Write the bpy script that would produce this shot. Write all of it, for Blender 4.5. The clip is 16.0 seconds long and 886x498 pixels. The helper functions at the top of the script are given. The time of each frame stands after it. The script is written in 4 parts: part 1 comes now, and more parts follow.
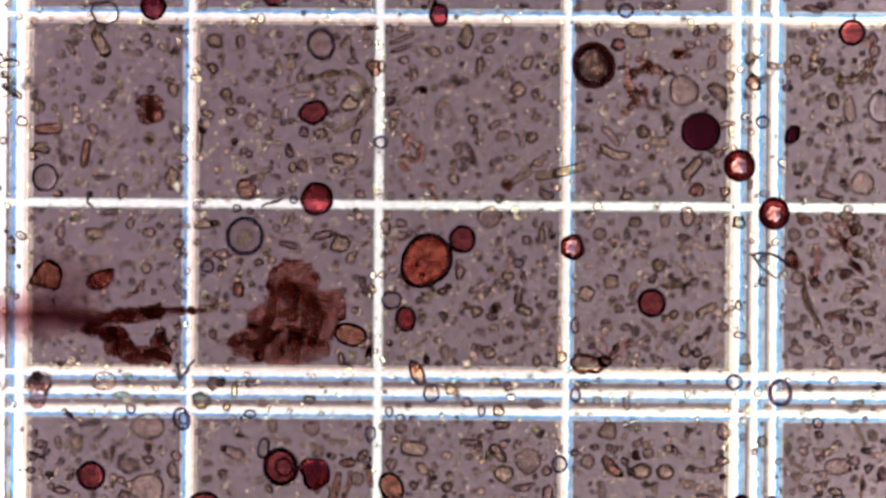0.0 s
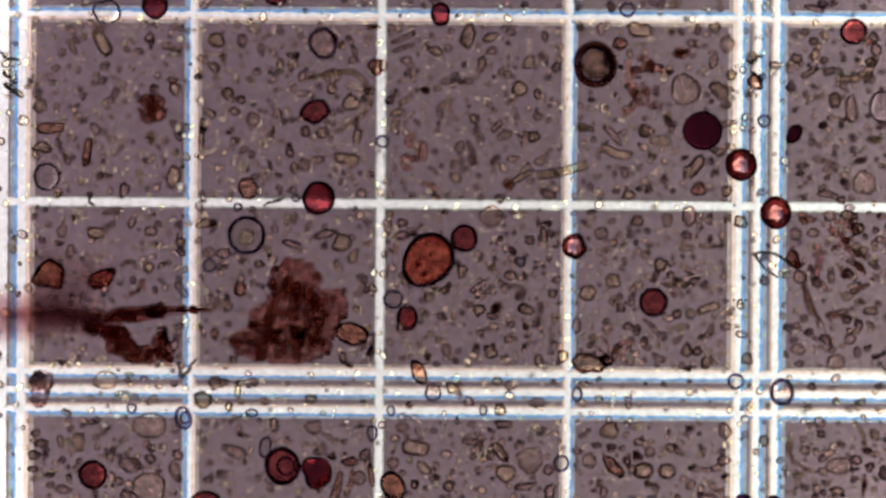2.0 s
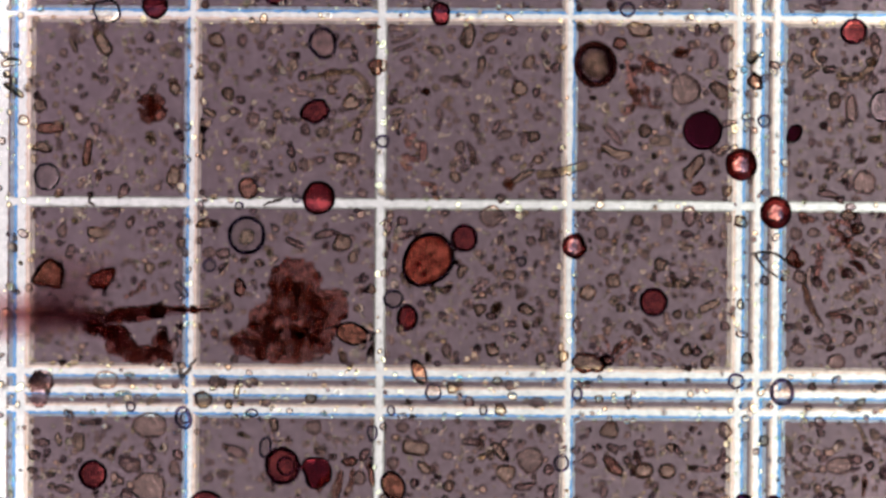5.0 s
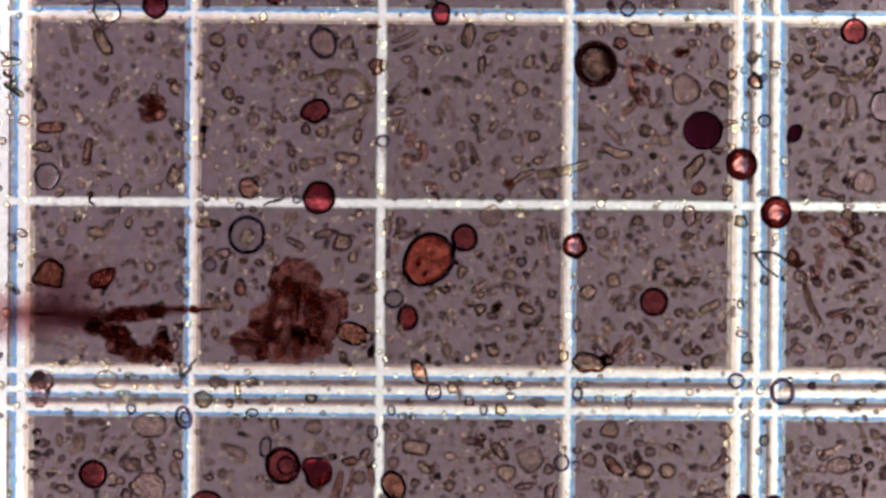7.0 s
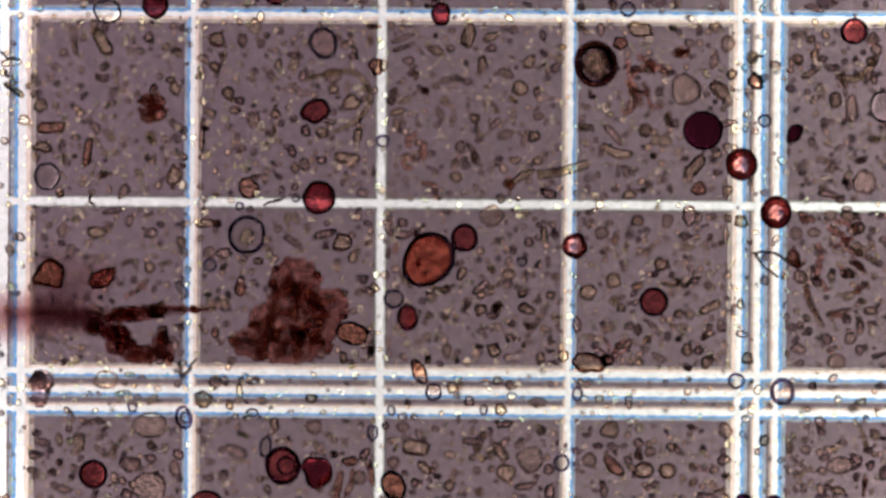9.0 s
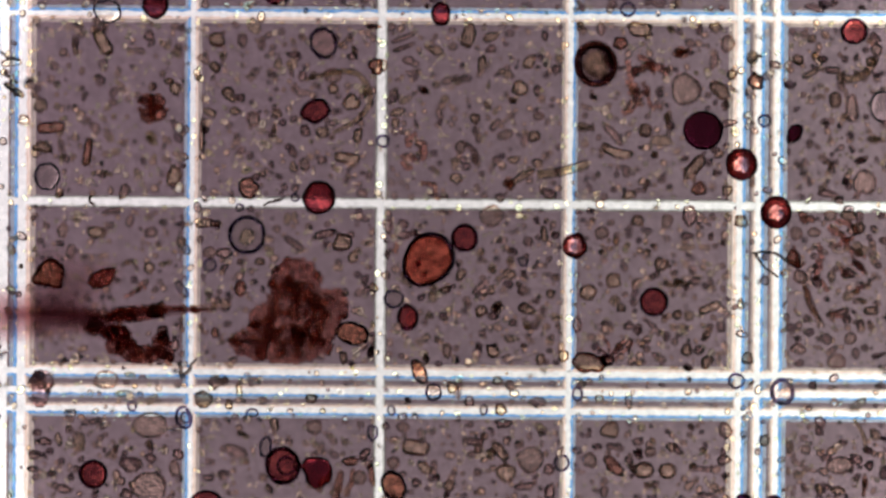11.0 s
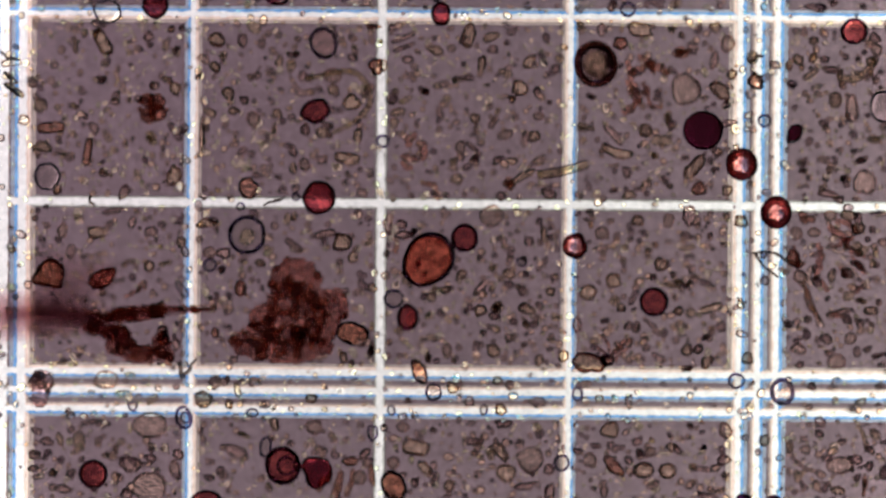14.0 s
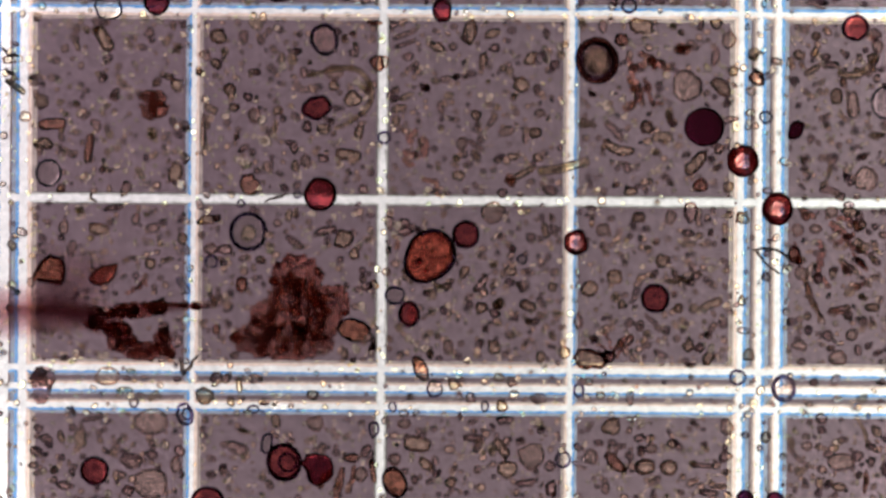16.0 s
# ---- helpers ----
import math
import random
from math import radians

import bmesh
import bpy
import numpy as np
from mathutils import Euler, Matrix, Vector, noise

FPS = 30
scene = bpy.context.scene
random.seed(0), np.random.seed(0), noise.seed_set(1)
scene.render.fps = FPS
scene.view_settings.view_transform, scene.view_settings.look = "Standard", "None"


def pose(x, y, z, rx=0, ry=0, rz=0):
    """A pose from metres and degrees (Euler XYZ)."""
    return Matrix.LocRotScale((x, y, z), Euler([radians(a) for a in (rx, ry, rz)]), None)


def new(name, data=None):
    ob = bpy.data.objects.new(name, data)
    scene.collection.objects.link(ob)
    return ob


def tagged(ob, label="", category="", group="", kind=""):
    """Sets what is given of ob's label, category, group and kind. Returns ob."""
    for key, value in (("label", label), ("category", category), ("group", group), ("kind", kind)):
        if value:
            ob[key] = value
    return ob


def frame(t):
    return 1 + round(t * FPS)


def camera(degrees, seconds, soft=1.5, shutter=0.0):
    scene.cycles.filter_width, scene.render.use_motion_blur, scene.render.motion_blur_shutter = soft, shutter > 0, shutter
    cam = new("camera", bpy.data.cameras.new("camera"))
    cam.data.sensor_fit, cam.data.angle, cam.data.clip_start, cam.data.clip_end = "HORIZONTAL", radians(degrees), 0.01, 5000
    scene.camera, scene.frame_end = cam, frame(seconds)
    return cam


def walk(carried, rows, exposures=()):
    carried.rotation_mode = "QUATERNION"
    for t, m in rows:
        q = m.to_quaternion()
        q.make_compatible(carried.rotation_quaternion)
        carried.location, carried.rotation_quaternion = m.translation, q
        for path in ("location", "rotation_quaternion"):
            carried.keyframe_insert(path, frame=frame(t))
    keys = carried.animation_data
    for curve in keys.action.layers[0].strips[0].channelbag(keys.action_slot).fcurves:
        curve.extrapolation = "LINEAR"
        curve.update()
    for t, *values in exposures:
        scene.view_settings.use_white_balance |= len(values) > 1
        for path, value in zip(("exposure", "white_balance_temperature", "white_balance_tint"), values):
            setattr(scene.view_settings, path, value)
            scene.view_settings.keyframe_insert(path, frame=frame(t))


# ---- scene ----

# A counting chamber under the microscope, built ten thousand times enlarged, 10 mm for each micrometre:
# the ruled squares are 50 micrometres wide, so 0.5 m here, and z = 0 is the chamber floor.
S = 0.01 / 6.65          # one step of the stage scale, in metres
HIGH = 45.0               # objective above the floor


def spot(u, v, z=0.0):
    """Stage scale (u to the right, v towards the viewer, from the field's corner) to metres."""
    return Vector(((u - 784) * S, (441 - v) * S, z))


# ---- camera ----
cam = camera(3.0, 16.0, soft=2.7)
scene.cycles.transparent_max_bounces, scene.cycles.max_bounces, scene.cycles.transmission_bounces = 32, 24, 24
cam.data.dof.use_dof = True
cam.data.dof.focus_distance = HIGH - 0.03
cam.data.dof.aperture_fstop = 0.36


def stage(t, du, dv):
    return (t, pose(-du * S, dv * S, HIGH))


walk(cam, [stage(0.0, -3.0, 1.5), stage(0.2, -2.0, 0.8), stage(0.4, -0.5, 0.1), stage(0.6, 0, 0), stage(4.0, 0, 0),
           stage(6.5, 0.6, -0.7), stage(15.4, 0.8, -0.7), stage(15.7, 0.8, -1.0), stage(15.8, 1.4, -3.0), stage(15.9, 2.2, -5.5), stage(16.0, 3.0, -6.8)],
     exposures=[(0.0, 0.46), (0.2, 0.33), (0.5, 0.09), (1.0, 0.02), (4.0, 0.03), (7.0, 0.06), (16.0, 0.06)])

# ---- light ----
world = bpy.data.worlds.new("dark_room")
scene.world = world
world.use_nodes = True
world.node_tree.nodes["Background"].inputs["Color"].default_value = (0.92, 0.64, 0.86, 1)
world.node_tree.nodes["Background"].inputs["Strength"].default_value = 0.11
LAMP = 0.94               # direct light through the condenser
ANNULUS = 1.75             # outer zone added to the lamp, brightens what bends the light
HALO = 0.36               # dim pink zone added outside it, lifts and tints the dark rims
RING = 5.2                # bright ring added next to the direct light, for bright grain centres
DEEP = 40.0               # condenser below the floor


# ---- materials ----
def material(name):
    m = bpy.data.materials.new(name)
    m.use_nodes = True
    m.node_tree.nodes.clear()
    n, l = m.node_tree.nodes, m.node_tree.links
    return m, n, l, n.new("ShaderNodeOutputMaterial")


def mottle(n, l, low, high, scale, fine, coords="Object", island=0.0, sharp=1.6, share=0.45):
    """A colour that wanders between two tones at two scales."""
    at = n.new("ShaderNodeTexCoord")
    big, small, add, ramp = n.new("ShaderNodeTexNoise"), n.new("ShaderNodeTexNoise"), n.new("ShaderNodeMath"), n.new("ShaderNodeMix")
    big.inputs["Scale"].default_value, small.inputs["Scale"].default_value = scale / 10, fine / 10
    big.inputs["Detail"].default_value, small.inputs["Detail"].default_value = 3, 2
    for t in (big, small):
        l.new(at.outputs[coords], t.inputs["Vector"])
    add.operation = "MULTIPLY_ADD"
    add.inputs[1].default_value = share
    l.new(small.outputs["Fac"], add.inputs[0])
    half = n.new("ShaderNodeMath")
    half.operation = "MULTIPLY_ADD"
    half.inputs[1].default_value, half.inputs[2].default_value = sharp, 0.505 - share / 2 - sharp / 2
    l.new(big.outputs["Fac"], half.inputs[0])
    l.new(half.outputs[0], add.inputs[2])
    out = add.outputs[0]
    if island:
        geo, more = n.new("ShaderNodeNewGeometry"), n.new("ShaderNodeMath")
        more.operation = "MULTIPLY_ADD"
        more.inputs[1].default_value = island
        l.new(geo.outputs["Random Per Island"], more.inputs[0])
        sub = n.new("ShaderNodeMath")
        sub.operation = "SUBTRACT"
        sub.inputs[1].default_value = island / 2
        l.new(out, sub.inputs[0])
        l.new(sub.outputs[0], more.inputs[2])
        out = more.outputs[0]
    ramp.data_type, ramp.clamp_factor = "RGBA", True
    l.new(out, ramp.inputs[0])
    ramp.inputs[6].default_value, ramp.inputs[7].default_value = (*low, 1), (*high, 1)
    return ramp.outputs[2], small.outputs["Fac"]


def clear(name, low, high, scale=60, fine=900):
    """A thin layer that light passes straight."""
    m, n, l, out = material(name)
    colour, _ = mottle(n, l, low, high, scale, fine)
    b = n.new("ShaderNodeBsdfTransparent")
    l.new(colour, b.inputs["Color"])
    l.new(b.outputs[0], out.inputs["Surface"])
    return m


def body(name, low, high, ior, scale=250, fine=900, bump=0.15, island=0.0, sharp=1.6, share=0.45, relief=0.006, spread=0.0):
    """Wet living matter that bends and tints the light; spread: how much the bending differs from piece to piece."""
    m, n, l, out = material(name)
    colour, grain = mottle(n, l, low, high, scale, fine, island=island, sharp=sharp, share=share)
    b = n.new("ShaderNodeBsdfRefraction")
    b.inputs["IOR"].default_value, b.inputs["Roughness"].default_value = ior, 0.0
    l.new(colour, b.inputs["Color"])
    if spread:
        info, dense = n.new("ShaderNodeObjectInfo"), n.new("ShaderNodeMath")
        dense.operation = "MULTIPLY_ADD"
        dense.inputs[1].default_value, dense.inputs[2].default_value = 2 * spread, ior - spread
        l.new(info.outputs["Random"], dense.inputs[0])
        l.new(dense.outputs[0], b.inputs["IOR"])
    if bump:
        k = n.new("ShaderNodeBump")
        k.inputs["Strength"].default_value, k.inputs["Distance"].default_value = bump, relief
        l.new(grain, k.inputs["Height"])
        l.new(k.outputs[0], b.inputs["Normal"])
    l.new(b.outputs[0], out.inputs["Surface"])
    return m


def glow(name, strength, colour=(1.0, 0.97, 0.95)):
    m, n, l, out = material(name)
    e = n.new("ShaderNodeEmission")
    e.inputs["Color"].default_value = (*colour, 1)
    e.inputs["Strength"].default_value = strength
    l.new(e.outputs[0], out.inputs["Surface"])
    return m


def film():
    """The metal film: grey and smudged."""
    m, n, l, out = material("metal_film")
    colour, _ = mottle(n, l, (0.166, 0.121, 0.141), (0.227, 0.168, 0.193), 230, 900, sharp=1.2, share=0.9)
    b = n.new("ShaderNodeBsdfTransparent")
    l.new(colour, b.inputs["Color"])
    l.new(b.outputs[0], out.inputs["Surface"])
    return m


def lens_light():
    """The condenser's lens; the field's uneven light is put into its emission, brighter towards the edge, violet
    towards one side.
    """
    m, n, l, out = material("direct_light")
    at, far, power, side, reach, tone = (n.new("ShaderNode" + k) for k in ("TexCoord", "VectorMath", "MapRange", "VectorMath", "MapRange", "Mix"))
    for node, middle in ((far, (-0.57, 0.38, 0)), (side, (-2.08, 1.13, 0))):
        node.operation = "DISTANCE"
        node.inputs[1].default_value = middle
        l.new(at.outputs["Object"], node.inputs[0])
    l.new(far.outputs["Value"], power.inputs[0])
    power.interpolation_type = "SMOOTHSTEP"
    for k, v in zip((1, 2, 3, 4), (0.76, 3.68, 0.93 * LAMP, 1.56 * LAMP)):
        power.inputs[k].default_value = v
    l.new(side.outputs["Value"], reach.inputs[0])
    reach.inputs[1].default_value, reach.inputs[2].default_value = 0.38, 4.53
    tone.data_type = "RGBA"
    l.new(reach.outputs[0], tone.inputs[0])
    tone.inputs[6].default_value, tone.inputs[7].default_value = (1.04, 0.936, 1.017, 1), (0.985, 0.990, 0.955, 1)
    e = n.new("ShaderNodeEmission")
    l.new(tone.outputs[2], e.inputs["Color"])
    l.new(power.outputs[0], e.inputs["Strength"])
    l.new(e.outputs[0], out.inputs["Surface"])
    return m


FILM = film()
# Blue and cream colour fringes of the objective, put into the edge strips' tint.
BLUE = clear("blue_fringe", (0.12, 0.32, 0.66), (0.30, 0.58, 0.95), 300, 1200)
STEEL = clear("steel_blue_fringe", (0.25, 0.28, 0.35), (0.42, 0.48, 0.60), 300, 1200)
CREAM = clear("cream_fringe", (0.82, 0.63, 0.55), (1.0, 0.85, 0.76), 300, 1200)
TAN = clear("tan_fringe", (0.33, 0.27, 0.26), (0.55, 0.46, 0.42), 300, 1200)
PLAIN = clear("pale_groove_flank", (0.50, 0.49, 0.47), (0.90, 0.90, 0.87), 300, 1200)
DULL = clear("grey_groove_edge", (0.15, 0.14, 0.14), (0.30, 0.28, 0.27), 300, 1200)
GLASS = clear("slide_glass", (0.80, 0.80, 0.79), (1.0, 1.0, 0.98), 500, 1500)
RED = body("red_cell", (0.60, 0.28, 0.31), (1.0, 0.56, 0.54), 1.05, 320, 1000, 0.6, sharp=2.8)
WINE = body("wine_red_cell", (0.50, 0.24, 0.28), (0.96, 0.52, 0.49), 1.04, 380, 1000, 0.6, sharp=2.8)
GARNET = body("garnet_cell", (0.27, 0.10, 0.14), (0.58, 0.24, 0.26), 1.12, 420, 1100, 1.0, sharp=2.8, share=1.4, relief=0.012)
CRIMSON = body("thick_walled_red_cell", (0.46, 0.22, 0.24), (0.97, 0.70, 0.64), 1.11, 600, 1400, 0.9, sharp=3.2, share=1.4)
AMBER = body("amber_wall", (0.93, 0.82, 0.82), (0.99, 0.92, 0.90), 1.04, 300, 900, 0.15)
YOLK = body("amber_content", (0.50, 0.23, 0.20), (1.0, 0.67, 0.52), 1.10, 420, 1400, 1.0, sharp=3.6)
PINK = body("pink_core", (0.84, 0.60, 0.58), (1.0, 0.90, 0.88), 1.10, 420, 1100, 0.5, sharp=2.4)
BLACK = body("black_cell", (0.29, 0.11, 0.19), (0.44, 0.18, 0.27), 1.04, 300, 900, 0.15)
PLUM = body("plum_cell", (0.34, 0.14, 0.22), (0.70, 0.27, 0.30), 1.04, 260, 900, 0.3, sharp=2.8)
HOLLOW = body("clear_cell", (0.78, 0.77, 0.76), (0.97, 0.96, 0.94), 1.04, 700, 1800, 0.5)
VEIL = body("pink_clear_cell", (0.66, 0.60, 0.58), (0.93, 0.85, 0.81), 1.05, 500, 1500, 0.8, sharp=2.6, relief=0.01)
CORE = body("pale_core", (0.58, 0.56, 0.47), (0.96, 0.94, 0.84), 1.09, 700, 1400, 1.0, sharp=3.0, share=1.8, relief=0.012)
OLIVE = body("olive_grain", (0.66, 0.62, 0.53), (0.97, 0.94, 0.83), 1.11, 600, 1500, 1.0, sharp=3.0, share=2.2, relief=0.014, spread=0.05)
DARK = body("dark_grain", (0.58, 0.51, 0.52), (1.0, 0.95, 0.86), 1.12, 500, 1500, 1.0, sharp=2.6, share=2.0, relief=0.012, spread=0.06)
THREAD = clear("dark_thread", (0.22, 0.19, 0.20), (0.50, 0.45, 0.42), 400, 1500)
PALE = body("pale_grain", (0.70, 0.66, 0.61), (0.95, 0.91, 0.84), 1.035, 600, 1400, 1.0, sharp=2.6, share=1.8, relief=0.012)
TUBE = body("pale_tube", (0.80, 0.77, 0.69), (1.0, 0.98, 0.91), 1.10, 400, 1500, 0.5, sharp=2.4)
BROWN = body("brown_grain", (0.44, 0.31, 0.28), (0.96, 0.82, 0.71), 1.09, 620, 1500, 1.0, sharp=3.2, share=1.8, relief=0.01, spread=0.03)
TISSUE = body("brown_debris", (0.35, 0.19, 0.19), (0.83, 0.51, 0.43), 1.07, 420, 1000, 1.0, sharp=3.2, share=2.2, relief=0.012)
GLOOM = body("dark_debris", (0.40, 0.26, 0.27), (0.92, 0.66, 0.60), 1.06, 420, 1100, 1.0, sharp=3.0, share=2.0, relief=0.010)
FLAKE = body("brown_flake_skin", (0.62, 0.44, 0.39), (0.99, 0.84, 0.75), 1.09, 620, 1400, 1.0, sharp=3.0, share=2.0, relief=0.008)
STRAND = body("brown_strand", (0.50, 0.36, 0.35), (1.0, 0.83, 0.74), 1.08, 560, 1400, 1.0, sharp=2.8, share=1.8, relief=0.01)
CRUMB = body("brown_crumb", (0.36, 0.22, 0.19), (0.90, 0.70, 0.56), 1.08, 560, 1300, 1.0, sharp=3.4, share=2.0, relief=0.010)
FUZZ = clear("brown_fibre", (0.90, 0.85, 0.86), (0.97, 0.94, 0.94), 120, 700)
SPECK = body("dark_speck", (0.52, 0.46, 0.48), (1.0, 0.94, 0.82), 1.135, 500, 1500, 0.1, 1.2)
SPORE = body("dark_spore", (0.36, 0.24, 0.23), (0.78, 0.57, 0.49), 1.055, 420, 1300, 1.0, sharp=2.8, share=2.0)
# RIM, EDGE, MOSS and DUSK hold the shade of refracting edges as tint.
RIM = body("dark_wall_and_rim_shade", (0.20, 0.18, 0.32), (0.44, 0.37, 0.48), 1.12, 420, 1500, 0.3)
EDGE = body("thin_wall_and_rim_shade", (0.52, 0.44, 0.46), (0.84, 0.75, 0.73), 1.09, 420, 1500, 0.3)
MOSS = body("olive_grain_rim_shade", (0.48, 0.37, 0.34), (0.80, 0.67, 0.60), 1.09, 420, 1500, 0.3, spread=0.04)
DUSK = body("purple_rim_shade_and_debris", (0.46, 0.36, 0.39), (0.78, 0.67, 0.67), 1.09, 420, 1500, 0.3, spread=0.04)
MAROON = body("maroon_cell_wall", (0.26, 0.13, 0.16), (0.54, 0.28, 0.28), 1.08, 420, 1500, 0.5, sharp=2.4)
RUST = body("rust_cell_wall", (0.36, 0.22, 0.22), (0.66, 0.45, 0.41), 1.06, 420, 1500, 0.5, sharp=2.4)
SHINE = body("light_speck", (0.84, 0.88, 0.78), (1.0, 1.0, 0.88), 1.075, 500, 1500, 0.1, 1.2)


# ---- mesh helpers ----
def ball(sub):
    bm = bmesh.new()
    bmesh.ops.create_icosphere(bm, subdivisions=sub, radius=1)
    v = np.array([p.co[:] for p in bm.verts])
    f = np.array([[p.index for p in q.verts] for q in bm.faces])
    bm.free()
    return v, f


BALLS = {s: ball(s) for s in (1, 2, 3, 4)}


def mesh(name, verts, faces, mats, slots=None, smooth=True):
    me = bpy.data.meshes.new(name)
    me.from_pydata([tuple(p) for p in verts], [], [tuple(int(i) for i in q) for q in faces])
    for m in mats if isinstance(mats, (list, tuple)) else [mats]:
        me.materials.append(m)
    for i, p in enumerate(me.polygons):
        p.use_smooth = smooth
        if slots:
            p.material_index = slots[i]
    me.update()
    return me


def part(name, me, parent, label="", where=None):
    ob = new(name, me)
    ob.parent = parent
    if where is not None:
        ob.matrix_basis = where
    return tagged(ob, label)


rnd = random.Random(7)


def lump(w, h, d, wobble, sub, facets=0, cut=0.5, flat=2.0):
    """A rounded body w x h x d steps; wobble: how uneven; facets: flat cuts; flat: 2 is round, more has a flatter top."""
    v, f = BALLS[sub]
    off = Vector((rnd.uniform(-50, 50), rnd.uniform(-50, 50), rnd.uniform(-50, 50)))
    out = v.copy()
    if flat > 2:
        rho = np.minimum(np.hypot(out[:, 0], out[:, 1]), 1)
        out[:, 2] = np.sign(out[:, 2]) * (1 - rho ** flat) ** (1 / flat)
    if wobble:
        k = np.array([1 + wobble * noise.noise(Vector(p) * 1.1 + off) + wobble * 0.7 * noise.noise(Vector(p) * 2.3 - off) + wobble * 0.3 * noise.noise(Vector(p) * 4.5 + off) for p in v])
        out *= k[:, None]
    for i in range(facets):
        a = 6.283 * (i + rnd.uniform(-0.25, 0.25)) / facets
        n = np.array((math.cos(a), math.sin(a), rnd.uniform(-0.2, 0.35)))
        n /= np.linalg.norm(n)
        over = np.maximum(out @ n - rnd.uniform(0.74, 0.86), 0)
        out -= cut * over[:, None] * n
    out *= np.array((w, h, d)) * S / 2
    out[:, 2] -= out[:, 2].min()
    return out, f


def place(u, v, a=0, z=0.0):
    return Matrix.Translation(spot(u, v, z)) @ pose(0, 0, 0, 0, 0, -a)


def thing(name, u, v, a, me, label, category, group="", z=0.0):
    ob = new(name, me)
    ob.matrix_basis = place(u, v, a, z)
    return tagged(ob, label, category, group)


MOVERS, TAKEN = [], []
TOPS = {"garnet_cell": 2.6, "red_cell": 5, "wine_red_cell": 6, "thick_walled_red_cell": 2.6, "amber_wall": 6, "black_cell": 5, "plum_cell": 5, "clear_cell": 6,
        "pink_clear_cell": 6, "pale_grain": 6, "amber_content": 5, "brown_grain": 3, "brown_crumb": 5}
RIMS = {"garnet_cell": 6, "red_cell": 7, "wine_red_cell": 7, "thick_walled_red_cell": 14, "amber_wall": 8.5, "clear_cell": 5, "pink_clear_cell": 8, "black_cell": 6}


def band(verts, w, h, thick, deep):
    """The thick wall of a cell w x h steps round its widest part, tinted partly for the shade of a refracting rim: a
    closed ring that follows the outline of verts.
    """
    ex, ey = verts[:, 0] / (w * S / 2), verts[:, 1] / (h * S / 2)
    turn, far = np.arctan2(ey, ex), np.hypot(ex, ey)
    n, ring, out, faces, reach = 48, 10, [], [], []
    for i in range(n):
        near = np.abs((turn - 6.283185 * i / n + 2 * math.pi) % 6.283185 - math.pi) < 0.12
        reach.append(far[near].max() if near.any() else 1.0)
    reach = [(reach[i - 1] + 2 * reach[i] + reach[(i + 1) % n]) / 4 for i in range(n)]
    middle = (verts[:, 2].max() + verts[:, 2].min()) / 2
    line = [(q * w * S / 2 * math.cos(6.283185 * i / n - math.pi), q * h * S / 2 * math.sin(6.283185 * i / n - math.pi)) for i, q in enumerate(reach)]
    for i, (x, y) in enumerate(line):
        (x0, y0), (x1, y1) = line[i - 1], line[(i + 1) % n]
        side = Vector((y1 - y0, x0 - x1, 0)).normalized()
        half = thick * S / 2 * (1 + 0.3 * noise.noise(Vector((x * 60, y * 60, verts[0, 0] * 90))))
        for j in range(ring):
            b = 6.283185 * j / ring
            q = half * (math.cos(b) - 0.8)
            out.append((x + q * side.x, y + q * side.y, middle + deep * S * math.sin(b)))
        for j in range(ring):
            k, m = (j + 1) % ring, (i + 1) % n
            faces.append((i * ring + j, m * ring + j, m * ring + k, i * ring + k))
    return out, faces


